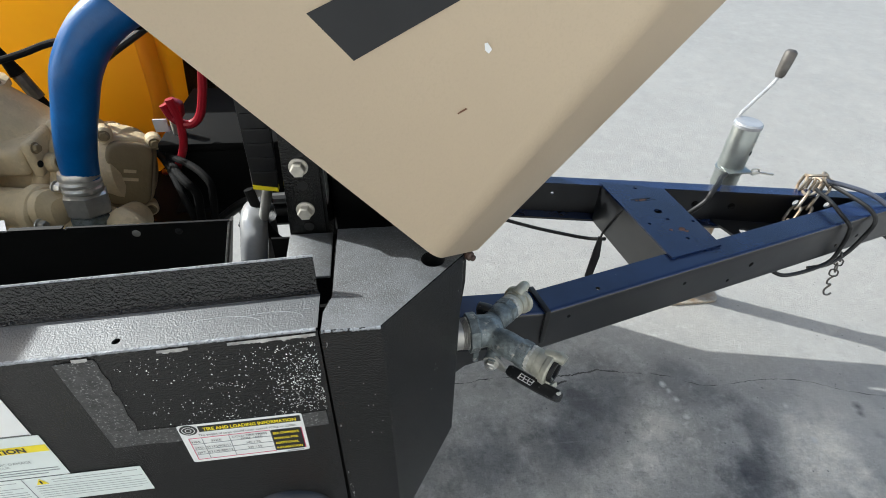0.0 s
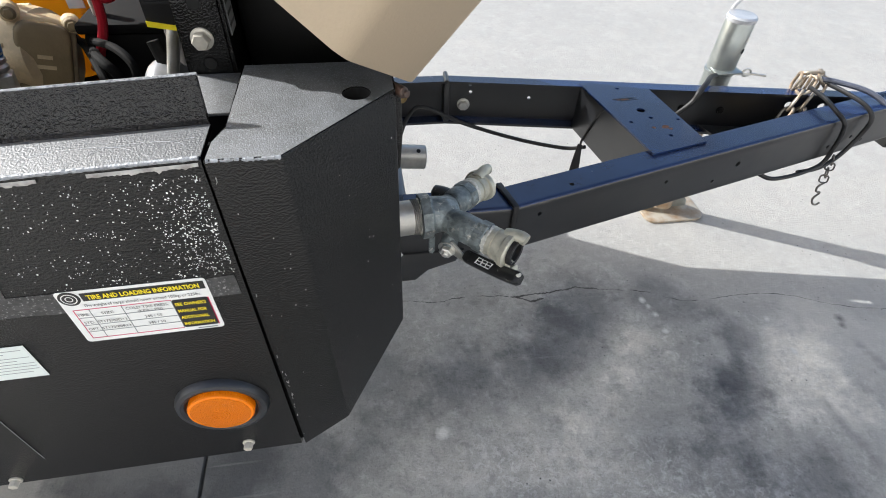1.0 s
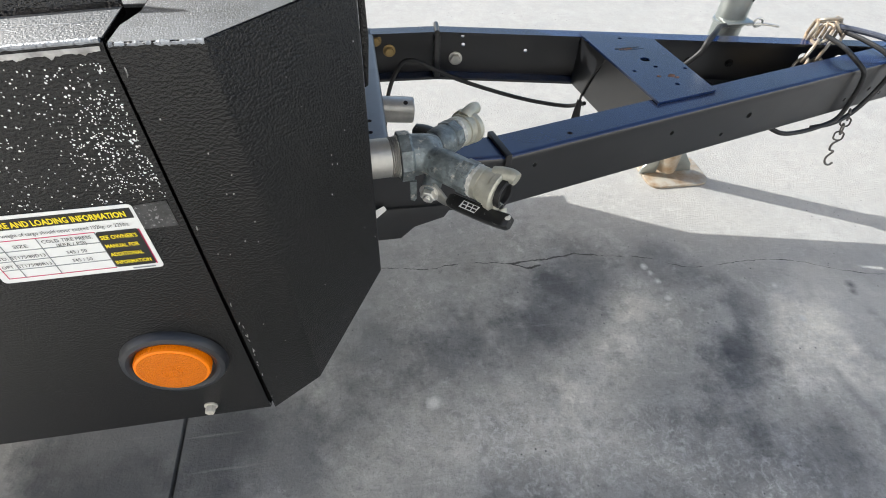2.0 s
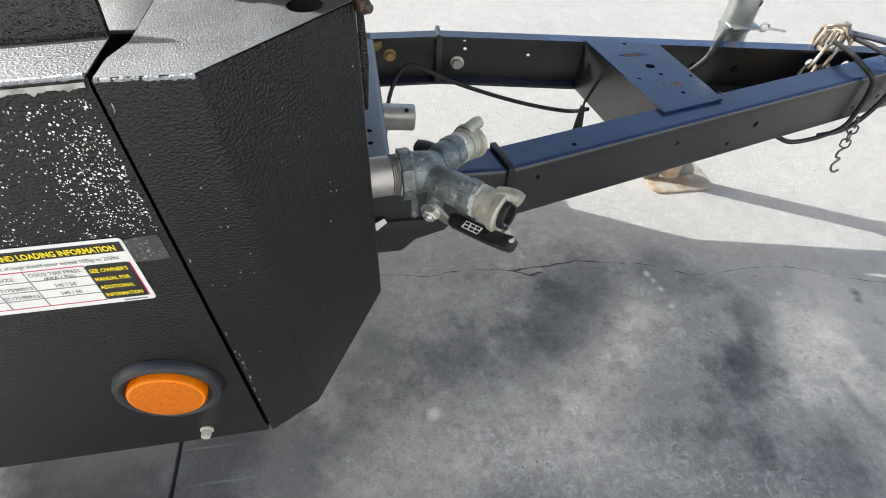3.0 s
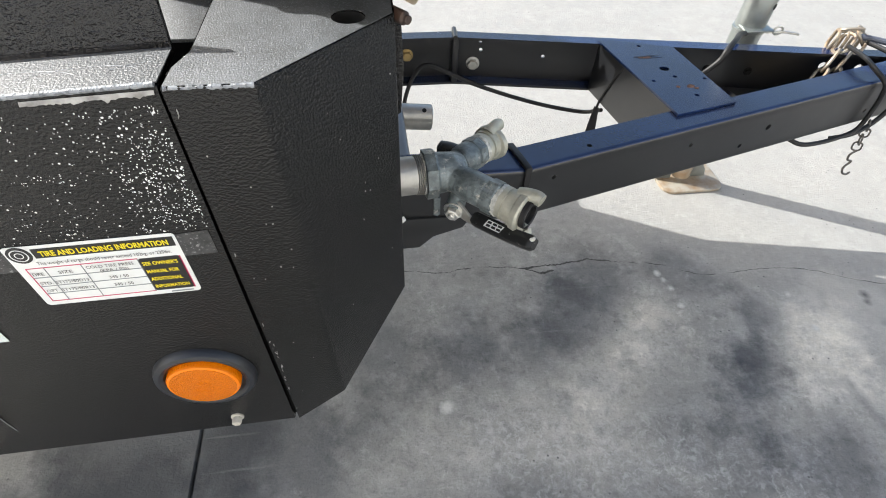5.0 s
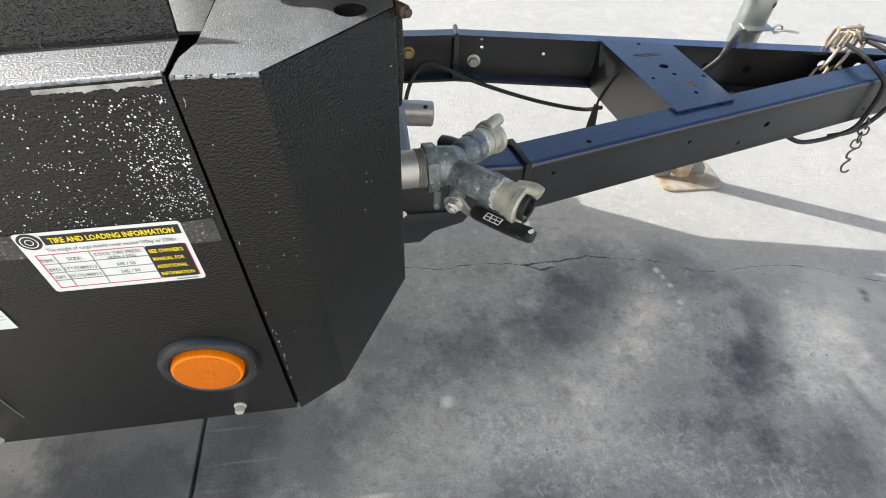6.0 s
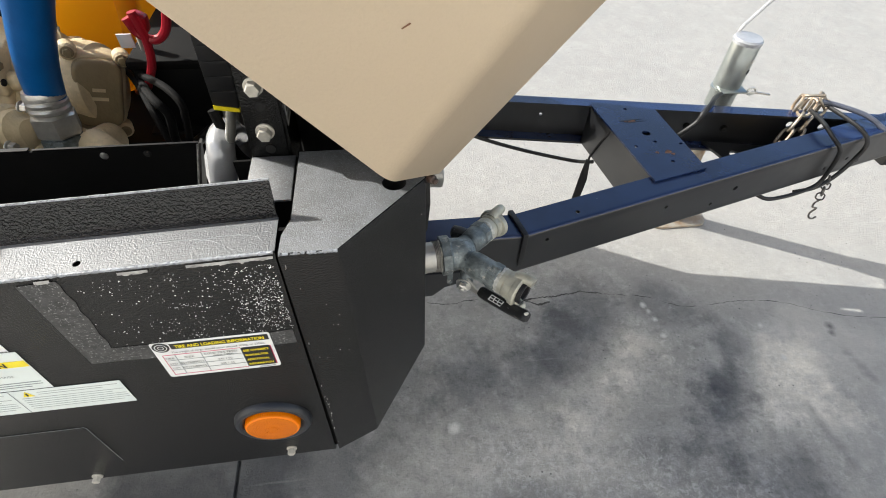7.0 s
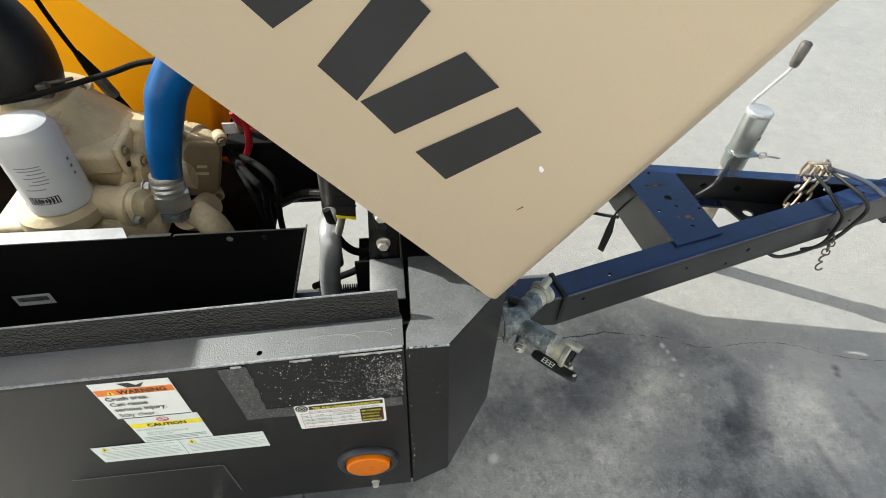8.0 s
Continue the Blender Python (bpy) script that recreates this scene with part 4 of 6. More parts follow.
def build_hood_post():
    post = part("hood_post", prism([(-0.041, 0.772), (-0.003, 0.776), (-0.001, 0.98), (-0.030, 1.02)], 0.004, (0, 0.146, 0), (1, 0, 0), (0, 0, 1), (0, 1, 0), 0.001), M_BLACK, compressor, "black slotted hood post")
    part("post_flange", box((-0.004, 0.150, 0.775), (0.0, 0.235, 0.975)), M_BLACK, post)
    for z in (0.8795, 0.8310):
        part("bolt", hex_head((-0.0205, 0.146, z), (0, -1, 0), 0.0072, 0.010, 1.25), M_PALEZINC, post, "flanged plated bolt")
        part("slot", lathe([(0.0050, 0), (0.0050, 0.0006)], (-0.0195, 0.1458, z - 0.021), (0, -1, 0), 16), M_HOLE, post)
    tag = part("post_label", box((0.0002, 0.158, 0.828), (0.0008, 0.182, 0.884)), M_GREYLABEL, post, "silver-grey printed label", smooth=False)
    for k in range(5):
        part("print_bar", box((0.0009, 0.160, 0.834 + 0.009 * k), (0.0011, 0.179, 0.8365 + 0.009 * k)), M_INK, tag, smooth=False)
    part("post_foot", box((-0.040, 0.078, 0.7985), (0.0035, 0.1455, 0.8015), 0.001), M_PLATESHEEN, post, "weathered post foot with sun sheen painted grey")
    bar = part("ribbed_strap", prism([(-0.083, 0.820), (-0.057, 0.816), (-0.052, 0.90), (-0.050, 1.02), (-0.082, 1.02)], 0.006, (0, 0.212, 0), (1, 0, 0), (0, 0, 1), (0, 1, 0), 0.001), M_RUBBER, compressor, "black ribbed strap with yellow end")
    for i in range(9):
        z = 0.836 + i * 0.0165
        part("rib", box((-0.080, 0.2102, z), (-0.0545, 0.2122, z + 0.0022)), M_RUBBER, bar, smooth=False)
    part("yellow_end", prism([(-0.083, 0.8165), (-0.057, 0.8120), (-0.057, 0.8165), (-0.083, 0.8215)], 0.008, (0, 0.211, 0), (1, 0, 0), (0, 0, 1), (0, 1, 0)), M_YELLOW, bar)
    tube = sweep([(-0.116, 0.235, 0.560), (-0.115, 0.235, 0.620), (-0.112, 0.235, 0.670), (-0.107, 0.236, 0.706), (-0.103, 0.240, 0.730), (-0.104, 0.258, 0.744), (-0.107, 0.292, 0.734), (-0.113, 0.340, 0.702), (-0.119, 0.375, 0.672)], 0.0165, 20)
    part("steel_tube", tube, M_STEEL, compressor, "bent bare steel tube")
    part("upright_tube", sweep([(-0.114, 0.382, 0.820), (-0.116, 0.381, 0.740), (-0.119, 0.380, 0.660), (-0.121, 0.380, 0.540)], 0.0125, 18), M_DULL, compressor, "dull dark upright tube")
    part("thin_pipe", sweep([(-0.066, 0.262, 0.93), (-0.073, 0.258, 0.82), (-0.080, 0.254, 0.785), (-0.090, 0.250, 0.750)], 0.0060, 14), M_ZINC, compressor, "thin plated pipe")
    part("spring", sweep([(-0.102 + 0.050 * i / 110, 0.256 + 0.006 * math.cos(i * 0.75), 0.613 + 0.006 * math.sin(i * 0.75)) for i in range(111)], 0.0013, 6, n=1, smooth=False), M_RUBBER, compressor, "small black coil spring")
    part("spring_bolt", hex_head((-0.0535, 0.248, 0.616), (0, 0, 1), 0.0042, 0.014), M_GOLD, compressor, "small yellow plated bolt")


build_hood_post()

# ---- hood ----
B_DIR = Vector((-0.732, 0.151, 0.681)).normalized()
G_DIR = Vector((0.639, 0.127, 0.769)).normalized()
O_DIR = Vector((0.697, 0.179, 0.716)).normalized()


def hood_side(x, z, lift=0.0006):
    """Just outside the hood's near face, which leans in towards its top."""
    return Vector((x, 0.012 + 0.19 * (z - 0.871) - 0.03 * (x - 0.095) - lift, z))


def build_hood():
    hood = thing("hood", "large beige painted hood tilted open above the body", "hood")
    A = Vector((0.0945, 0.012, 0.8705))
    O = Vector((0.1470, 0.09, 0.8125))
    L, H = 1.06, 0.62
    near = [A, A + B_DIR * L, A + B_DIR * L + G_DIR * H * 0.9, A + G_DIR * H, O, O + O_DIR * H]
    mirror = [Vector((v.x, 1.045 - v.y, v.z)) for v in near]
    bm = bmesh.new()
    n = [bm.verts.new(v) for v in near]
    f = [bm.verts.new(v) for v in mirror]
    bm.faces.new((n[0], n[1], n[2], n[3]))
    bm.faces.new((n[0], n[3], n[5], n[4]))
    bm.faces.new((n[4], n[5], f[5], f[4]))
    bm.faces.new((f[4], f[5], f[3], f[0]))
    bm.faces.new((f[0], f[3], f[2], f[1]))
    bm.faces.new((n[3], n[2], f[2], f[3], f[5], n[5]))
    bm.faces.new((n[1], f[1], f[2], n[2]))
    bmesh.ops.recalc_face_normals(bm, faces=bm.faces[:])
    soft = [e for e in bm.edges if len(e.link_faces) == 2]
    bmesh.ops.bevel(bm, geom=soft, offset=0.011, segments=5, affect="EDGES", profile=0.5)
    shell = part("hood_shell", bm, M_HOOD, hood)
    md = shell.modifiers.new("thickness", "SOLIDIFY")
    md.thickness, md.offset = 0.004, -1
    # unseen lining, blackened to cut the light it bounces
    shell.data.materials.append(M_MATTBLACK)
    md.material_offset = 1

    # plain slanted bars in place of the maker's name
    def patch(name, pts, material, label):
        b2 = bmesh.new()
        b2.faces.new([b2.verts.new(hood_side(x, z)) for x, z in pts])
        part(name, b2, material, hood, label, smooth=False)

    for pts in ([(0.123, 1.055), (0.100, 1.077), (0.016, 1.040), (0.042, 1.0135)], [(0.084, 1.093), (0.056, 1.120), (-0.0265, 1.0835), (-0.0005, 1.056)],
                [(-0.029, 1.084), (-0.056, 1.111), (0.004, 1.172), (0.030, 1.148)], [(-0.084, 1.137), (-0.110, 1.163), (-0.030, 1.212), (-0.004, 1.184)],
                [(-0.116, 1.169), (-0.140, 1.194), (-0.060, 1.240), (-0.036, 1.214)]):
        patch("decal_bar", pts, M_LOGO, "dark grey slanted decal bar")
    patch("paint_chip", [(0.1245, 1.0235), (0.1265, 1.0240), (0.1295, 1.0200), (0.1275, 1.0175), (0.1250, 1.0195)], M_WHITE, "white paint chip")
    patch("rust_speck", [(0.1085, 0.9798), (0.1110, 0.9812), (0.1147, 0.9832), (0.1137, 0.9840), (0.1107, 0.9822), (0.1081, 0.9806)], M_RUST, "small rust speck")


build_hood()


# ---- engine bay ----
def build_air_end():
    air = thing("air_end_casting", "tan painted compressor air-end casting with bolted covers", "compressor casting")
    ctr, along = Vector((-0.502, 0.668, 0.600)), Vector((1, -0.16, 0.06)).normalized()
    wide = along.cross(Vector((0, 0, 1))).normalized()
    high = wide.cross(along)
    part("housing", lathe([(0.078, 0.0), (0.080, 0.030), (0.078, 0.075), (0.073, 0.092), (0.060, 0.100)], ctr, along, 40), M_CAST, air)
    part("flange_ring", lathe([(0.092, -0.010), (0.098, -0.008), (0.098, 0.008), (0.093, 0.011), (0.080, 0.016)], ctr, along, 40), M_CAST, air)
    # bell that opens from the neck to the flange, with a waist below
    bell = part("bell", merge(lathe([(0.060, 0), (0.098, 0.03), (0.104, 0.10), (0.100, 0.19), (0.094, 0.215)], ctr - along * 0.215, along, 36),
                              lathe([(0.122, 0), (0.106, 0.045), (0.088, 0.085), (0.080, 0.115)], (-0.640, 0.675, 0.630), (-0.42, 0.06, 1), 30)), M_CAST, air)
    fuse(bell, 0.004, 10)
    for a in (20, 62, 104, 146, 188, 318):
        q = radians(a)
        p = ctr - along * 0.012 + (high * math.sin(q) - wide * math.cos(q)) * 0.097
        ear = part("bolt_ear", lathe([(0.014, 0), (0.0165, 0.003), (0.0165, 0.026), (0.013, 0.030)], p, along, 16), M_CAST, air)
        part("bolt", hex_head(p + along * 0.029, along, 0.008, 0.008), M_CASTDARK, ear)
        w = ctr + (high * math.sin(q) - wide * math.cos(q)) * 0.076
        part("cast_rib", rod(w, w + along * 0.070, 0.0052, 10), M_CAST, air)
    part("intake_flange", lathe([(0.088, 0), (0.098, 0.004), (0.098, 0.016), (0.090, 0.020)], (-0.700, 0.684, 0.738), (0.02, -0.04, 1), 24, 4, 0.08), M_CAST, air)
    for a in (10, 100, 190, 280):
        q = radians(a)
        part("flange_bolt", hex_head((-0.700 + 0.088 * math.cos(q), 0.683 + 0.088 * math.sin(q), 0.757 - 0.002 * math.cos(q)), (0.02, -0.04, 1), 0.008, 0.009), M_CASTDARK, air)
    # boxed boss beside the bell, with a web that runs down to the side passage
    boss = part("cast_boss", merge(box((-0.612, 0.556, 0.644), (-0.536, 0.640, 0.692), 0.010, 3), box((-0.5355, 0.560, 0.640), (-0.519, 0.640, 0.704), 0.006, 3)), M_CAST, air)
    part("boss_bolt", hex_head((-0.519, 0.572, 0.691), (1, -0.2, 0), 0.0078, 0.008), M_CASTDARK, boss)
    part("boss_hole", lathe([(0.0062, 0), (0.0062, 0.0012)], (-0.5195, 0.566, 0.664), (1, -0.2, 0), 14), M_HOLE, boss)
    part("cast_web", sweep([(-0.528, 0.590, 0.650), (-0.540, 0.575, 0.622), (-0.552, 0.560, 0.600)], 0.013, 12), M_CAST, air)
    part("neck_rib", prism([(0.0, 0.0), (0.075, -0.012), (0.020, -0.085), (0.0, -0.080)], 0.020, (-0.690, 0.590, 0.742), (1, 0, 0), (0, 0, 1), (0, 1, 0), 0.005, 2), M_CAST, air)
    # pillow-shaped end cover on a flange with three ears
    ax = Vector((0.42, -0.90, 0.10)).normalized()
    cu = Vector((0.32, 0.10, 0.94))
    cu = (cu - ax * cu.dot(ax)).normalized()
    cs = cu.cross(ax)
    cs = cs if cs.x > 0 else -cs
    base = Vector((-0.410, 0.616, 0.612))
    part("cover_seat", prism(rect(-0.048, 0.046, -0.070, 0.066, 0.026), 0.050, base - ax * 0.055, cs, cu, ax, 0.006, 3), M_CAST, air)
    cap = part("end_cover", prism(rect(-0.038, 0.038, -0.062, 0.062, 0.020), 0.022, base - ax * 0.004, cs, cu, ax, 0.008, 4), M_CASTDARK, air, "olive tan end cover")
    for u, v in ((-0.040, 0.067), (0.040, 0.061), (0.040, -0.074), (-0.046, -0.066)):
        p = base - ax * 0.030 + cs * u + cu * v
        part("cover_ear", lathe([(0.014, 0), (0.0145, 0.003), (0.0145, 0.026), (0.011, 0.031)], p, ax, 16), M_CAST, cap)
        part("cover_bolt", hex_head(p + ax * 0.030, ax, 0.0075, 0.007), M_CASTDARK, cap)
    for v, w in ((0.010, 0.010), (-0.006, 0.014)):
        part("cast_text_bar", prism(rect(-w, w, v - 0.003, v + 0.003), 0.0014, base + ax * 0.0178, cs, cu, ax), M_CAST, cap)
    # side passage from the filter head, closed by a domed cap
    side = Vector((0.97, -0.22, 0.0)).normalized()
    neck = Vector((-0.590, 0.520, 0.612))
    part("side_passage", lathe([(0.030, 0), (0.034, 0.020), (0.034, 0.070), (0.044, 0.074), (0.044, 0.088), (0.040, 0.092)], neck, side, 28), M_CAST, air)
    dome = part("passage_cap", lathe([(0.041, 0.093), (0.041, 0.106), (0.032, 0.112), (0.026, 0.120), (0.012, 0.124)], neck, side, 28, 3, 0.10), M_CAST, air, "domed tan cap")
    for a in (60, 180, 300):
        q = radians(a)
        p = neck + side * 0.106 + Vector((0.18, 0.80, 0)).normalized() * 0.040 * math.cos(q) + Vector((0, 0, 1)) * 0.040 * math.sin(q)
        part("cap_bolt", hex_head(p, side, 0.0085, 0.012), M_ZINC, dome)
    part("filter_head", lathe([(0.068, 0), (0.076, 0.008), (0.074, 0.030), (0.060, 0.040)], (-0.638, 0.500, 0.598), (0.03, 0.02, 1), 30), M_CAST, air)
    part("base_web", box((-0.78, 0.47, 0.545), (-0.46, 0.66, 0.594), 0.014, 3), M_CAST, air)
    part("outlet_elbow", sweep([(-0.405, 0.575, 0.540), (-0.412, 0.520, 0.560), (-0.416, 0.490, 0.590)], 0.030, 20), M_CAST, air)
    part("foot", sweep([(-0.40, 0.50, 0.585), (-0.365, 0.475, 0.570), (-0.345, 0.455, 0.520)], 0.028, 14), M_CAST, air)


build_air_end()


def build_filter():
    f = thing("oil_filter", "white spin-on oil filter canister with printed label", "oil filter")
    base, axis = Vector((-0.630, 0.500, 0.638)), Vector((0.03, 0.02, 1)).normalized()
    part("canister", lathe([(0.0520, 0), (0.0550, 0.003), (0.0550, 0.012), (0.0530, 0.016), (0.0530, 0.138), (0.0505, 0.153), (0.0430, 0.164), (0.0300, 0.169), (0.012, 0.170)], base, axis, 40), M_FILTER, f)
    mm = Matrix.Translation(base) @ frame_to(axis)

    def band(a0, a1, h0, h1, m, name="print_bar"):
        bm = bmesh.new()
        n = 8
        lo = [bm.verts.new(mm @ Vector((0.0534 * math.cos(radians(a0 + (a1 - a0) * i / n)), 0.0534 * math.sin(radians(a0 + (a1 - a0) * i / n)), h0))) for i in range(n + 1)]
        hi = [bm.verts.new(mm @ Vector((0.0534 * math.cos(radians(a0 + (a1 - a0) * i / n)), 0.0534 * math.sin(radians(a0 + (a1 - a0) * i / n)), h1))) for i in range(n + 1)]
        for i in range(n):
            bm.faces.new((lo[i], lo[i + 1], hi[i + 1], hi[i]))
        part(name, bm, m, f, smooth=False)

    # print faces the side of the machine
    off = math.degrees(math.atan2((mm.inverted() @ (base + Vector((0.35, -1, 0)))).y, (mm.inverted() @ (base + Vector((0.35, -1, 0)))).x))
    band(off - 38, off + 14, 0.028, 0.044, M_INK, "maker_bar")
    band(off - 36, off + 12, 0.0295, 0.0425, M_FILTER)
    band(off - 33, off + 8, 0.032, 0.040, M_INK, "maker_bar")
    for h, a0, a1 in ((0.060, -22, 12), (0.071, -12, 22), (0.078, -2, 24), (0.085, -14, 22), (0.093, -5, 24), (0.100, -18, 22), (0.106, -20, 22)):
        band(off - 10 + a0, off - 10 + a1, h, h + 0.0018, M_GREYINK)
    for h in (0.075, 0.090, 0.105):
        band(off + 60, off + 66, h - 0.012, h - 0.006, M_GREYINK)


build_filter()


def build_tank():
    tank = thing("fuel_tank", "large orange moulded plastic tank behind the compressor", "tank")
    poly = [(-1.15, 0.44), (-0.50, 0.44), (-0.470, 0.452), (-0.405, 0.560), (-0.385, 0.74), (-0.378, 0.87), (-0.39, 0.90), (-1.15, 0.90)]
    part("tank_shell", prism(poly, 0.13, (0, 0.895, 0), (1, 0, 0), (0, 0, 1), (0, 1, 0), 0.022, 4), M_ORANGE, tank)
    part("tank_rib", sweep([(-0.455, 0.895, 0.50), (-0.425, 0.893, 0.62), (-0.418, 0.893, 0.74), (-0.415, 0.893, 0.86)], 0.020, 14), M_ORANGE, tank)


build_tank()


def build_hose():
    hose = thing("discharge_hose", "thick blue rubber hose with crimped hex fitting", "hose")
    part("hose_body", sweep([(-0.427, 0.504, 0.672), (-0.416, 0.508, 0.725), (-0.394, 0.514, 0.790), (-0.368, 0.518, 0.850), (-0.320, 0.528, 0.905), (-0.250, 0.56, 0.940), (-0.17, 0.60, 0.95)], 0.0285, 24, radii=lambda u: 0.0265 + 0.006 * min(1.0, u * 2.2)), M_BLUE, hose)
    a = Vector((-0.429, 0.503, 0.678))
    ax2 = Vector((-0.02, -0.16, -0.98)).normalized()
    part("ferrule", lathe([(0.0275, -0.006), (0.0295, 0.0), (0.0300, 0.006), (0.0270, 0.008), (0.0300, 0.012), (0.0300, 0.017), (0.0270, 0.019), (0.0300, 0.023), (0.0300, 0.028), (0.0260, 0.030)], a, ax2, 30), M_ZINC, hose)
    part("hex_nut", lathe([(0.028, 0.030), (0.0350, 0.034), (0.0350, 0.064), (0.031, 0.068)], a, ax2, 6), M_ZINC, hose)
    part("adapter", lathe([(0.028, 0.069), (0.034, 0.071), (0.034, 0.086), (0.028, 0.090)], a, ax2, 6), M_GALV, hose)


build_hose()


def build_duct():
    d = thing("intake_duct", "black rubber air intake duct with steel band clamp", "air duct")
    part("duct_body", sweep([(-0.702, 0.684, 0.764), (-0.697, 0.685, 0.800), (-0.694, 0.686, 0.845), (-0.712, 0.688, 0.892), (-0.765, 0.692, 0.930), (-0.90, 0.70, 0.95)], 0.064, 28, radii=lambda u: 0.062 + 0.007 * min(1.0, u * 5)), M_RUBBER, d)
    part("band_clamp", lathe([(0.0640, 0), (0.0660, 0.001), (0.0660, 0.013), (0.0640, 0.014)], (-0.703, 0.684, 0.762), (0.10, 0.02, 1), 36), M_ZINC, d)
    part("clamp_screw", rod((-0.648, 0.640, 0.797), (-0.592, 0.655, 0.800), 0.0032, 12), M_DULL, d)
    part("clamp_housing", box((-0.652, 0.630, 0.772), (-0.632, 0.648, 0.801), 0.003), M_DULL, d)


build_duct()


def cable(name, pts, r, m, label, category="cable"):
    c = thing(name, label, category)
    part("cable_run", sweep(pts, r, 10), m, c)
    return c


cable("black_cable", [(-0.86, 0.60, 0.768), (-0.703, 0.600, 0.786), (-0.651, 0.600, 0.795), (-0.596, 0.600, 0.808), (-0.541, 0.600, 0.823), (-0.487, 0.600, 0.838), (-0.443, 0.598, 0.853), (-0.396, 0.590, 0.864), (-0.300, 0.60, 0.878), (-0.20, 0.62, 0.88)], 0.0053, M_MATTBLACK, "thin black cable running over the casting")
sensor = cable("sensor_lead", [(-0.652, 0.760, 0.960), (-0.646, 0.760, 0.902), (-0.637, 0.760, 0.853), (-0.624, 0.760, 0.800), (-0.608, 0.760, 0.750), (-0.590, 0.760, 0.708), (-0.568, 0.760, 0.646), (-0.560, 0.760, 0.60)], 0.0048, M_MATTBLACK, "black sensor lead with a long plug")
part("plug_boot", sweep([(-0.624, 0.760, 0.802), (-0.616, 0.760, 0.776), (-0.607, 0.760, 0.748)], 0.0120, 12, radii=lambda u: 0.0060 + 0.0075 * u), M_MATTBLACK, sensor, "tapered boot")
part("plug", sweep([(-0.606, 0.760, 0.747), (-0.598, 0.760, 0.724), (-0.590, 0.760, 0.702)], 0.0125, 8, n=2), M_DULL, sensor, "grey plug body")
part("plug_tail", sweep([(-0.5895, 0.760, 0.701), (-0.582, 0.760, 0.680), (-0.573, 0.760, 0.655)], 0.0088, 10, n=3), M_MATTBLACK, sensor)
lead = cable("banded_lead", [(-0.30, 0.66, 0.868), (-0.332, 0.670, 0.848), (-0.413, 0.680, 0.796), (-0.446, 0.680, 0.752), (-0.464, 0.680, 0.703), (-0.474, 0.680, 0.660)], 0.0065, M_RUBBER, "black lead with a white band and steel end")
part("white_band", rod((-0.440, 0.6795, 0.766), (-0.450, 0.680, 0.742), 0.0088, 14), M_WHITE, lead, "white marker band")
part("steel_end", rod((-0.463, 0.680, 0.705), (-0.476, 0.680, 0.655), 0.0085, 12), M_ZINC, lead, "plated end fitting")
cable("red_battery_cable", [(-0.225, 0.600, 0.810), (-0.236, 0.600, 0.765), (-0.250, 0.600, 0.728), (-0.272, 0.602, 0.712), (-0.296, 0.605, 0.722), (-0.306, 0.605, 0.748)], 0.0075, M_RED, "red battery cable with a boot")
cable("red_starter_cable", [(-0.292, 0.600, 0.760), (-0.286, 0.600, 0.722), (-0.288, 0.600, 0.690), (-0.296, 0.600, 0.662), (-0.316, 0.610, 0.628), (-0.345, 0.660, 0.588), (-0.400, 0.740, 0.54)], 0.0072, M_RED, "thick red starter cable")


def build_battery():
    b = thing("battery", "black battery case with a red terminal cover", "battery")
    part("case", box((-0.34, 0.62, 0.525), (-0.03, 0.88, 0.650), 0.008), M_MATTBLACK, b)
    part("tray", box((-0.35, 0.61, 0.518), (0.0, 0.89, 0.5245), 0.002), M_INNER, b, "black battery tray")
    part("lid", box((-0.345, 0.615, 0.6505), (-0.025, 0.885, 0.668), 0.006), M_MATTBLACK, b)
    part("terminal_cover", prism([(0, 0), (0.028, -0.008), (0.032, 0.020), (0.014, 0.030), (0, 0.024)], 0.024, (-0.318, 0.628, 0.716), (1, 0, 0), (0, 0, 1), (0, 1, 0), 0.006, 2), M_RED, b, "red rubber terminal cover")
    part("terminal", rod((-0.150, 0.73, 0.665), (-0.150, 0.73, 0.690), 0.009, 14), M_ZINC, b)
    part("terminal_post", rod((-0.318, 0.66, 0.667), (-0.318, 0.66, 0.715), 0.008, 14), M_ZINC, b)
    part("terminal_tag", box((-0.336, 0.612, 0.694), (-0.312, 0.616, 0.718), 0.001), M_WHITE, b, "white terminal tag")


build_battery()


def build_radiator():
    r = thing("radiator_shroud", "black radiator shroud across the front of the engine bay", "radiator")
    part("shroud", box((0.0, 0.20, 0.60), (0.105, 0.93, 0.98), 0.01), M_INNER, r)
    part("core_frame", box((-0.03, 0.30, 0.62), (-0.002, 0.90, 0.96), 0.004), M_INNER, r)
    for y, z in ((0.45, 0.66), (0.58, 0.70)):
        part("coolant_pipe", sweep([(-0.03, y, z), (-0.10, y + 0.03, z - 0.03), (-0.19, y + 0.10, z - 0.08), (-0.27, y + 0.16, z - 0.16)], 0.010, 10), M_RUBBER, r)


build_radiator()

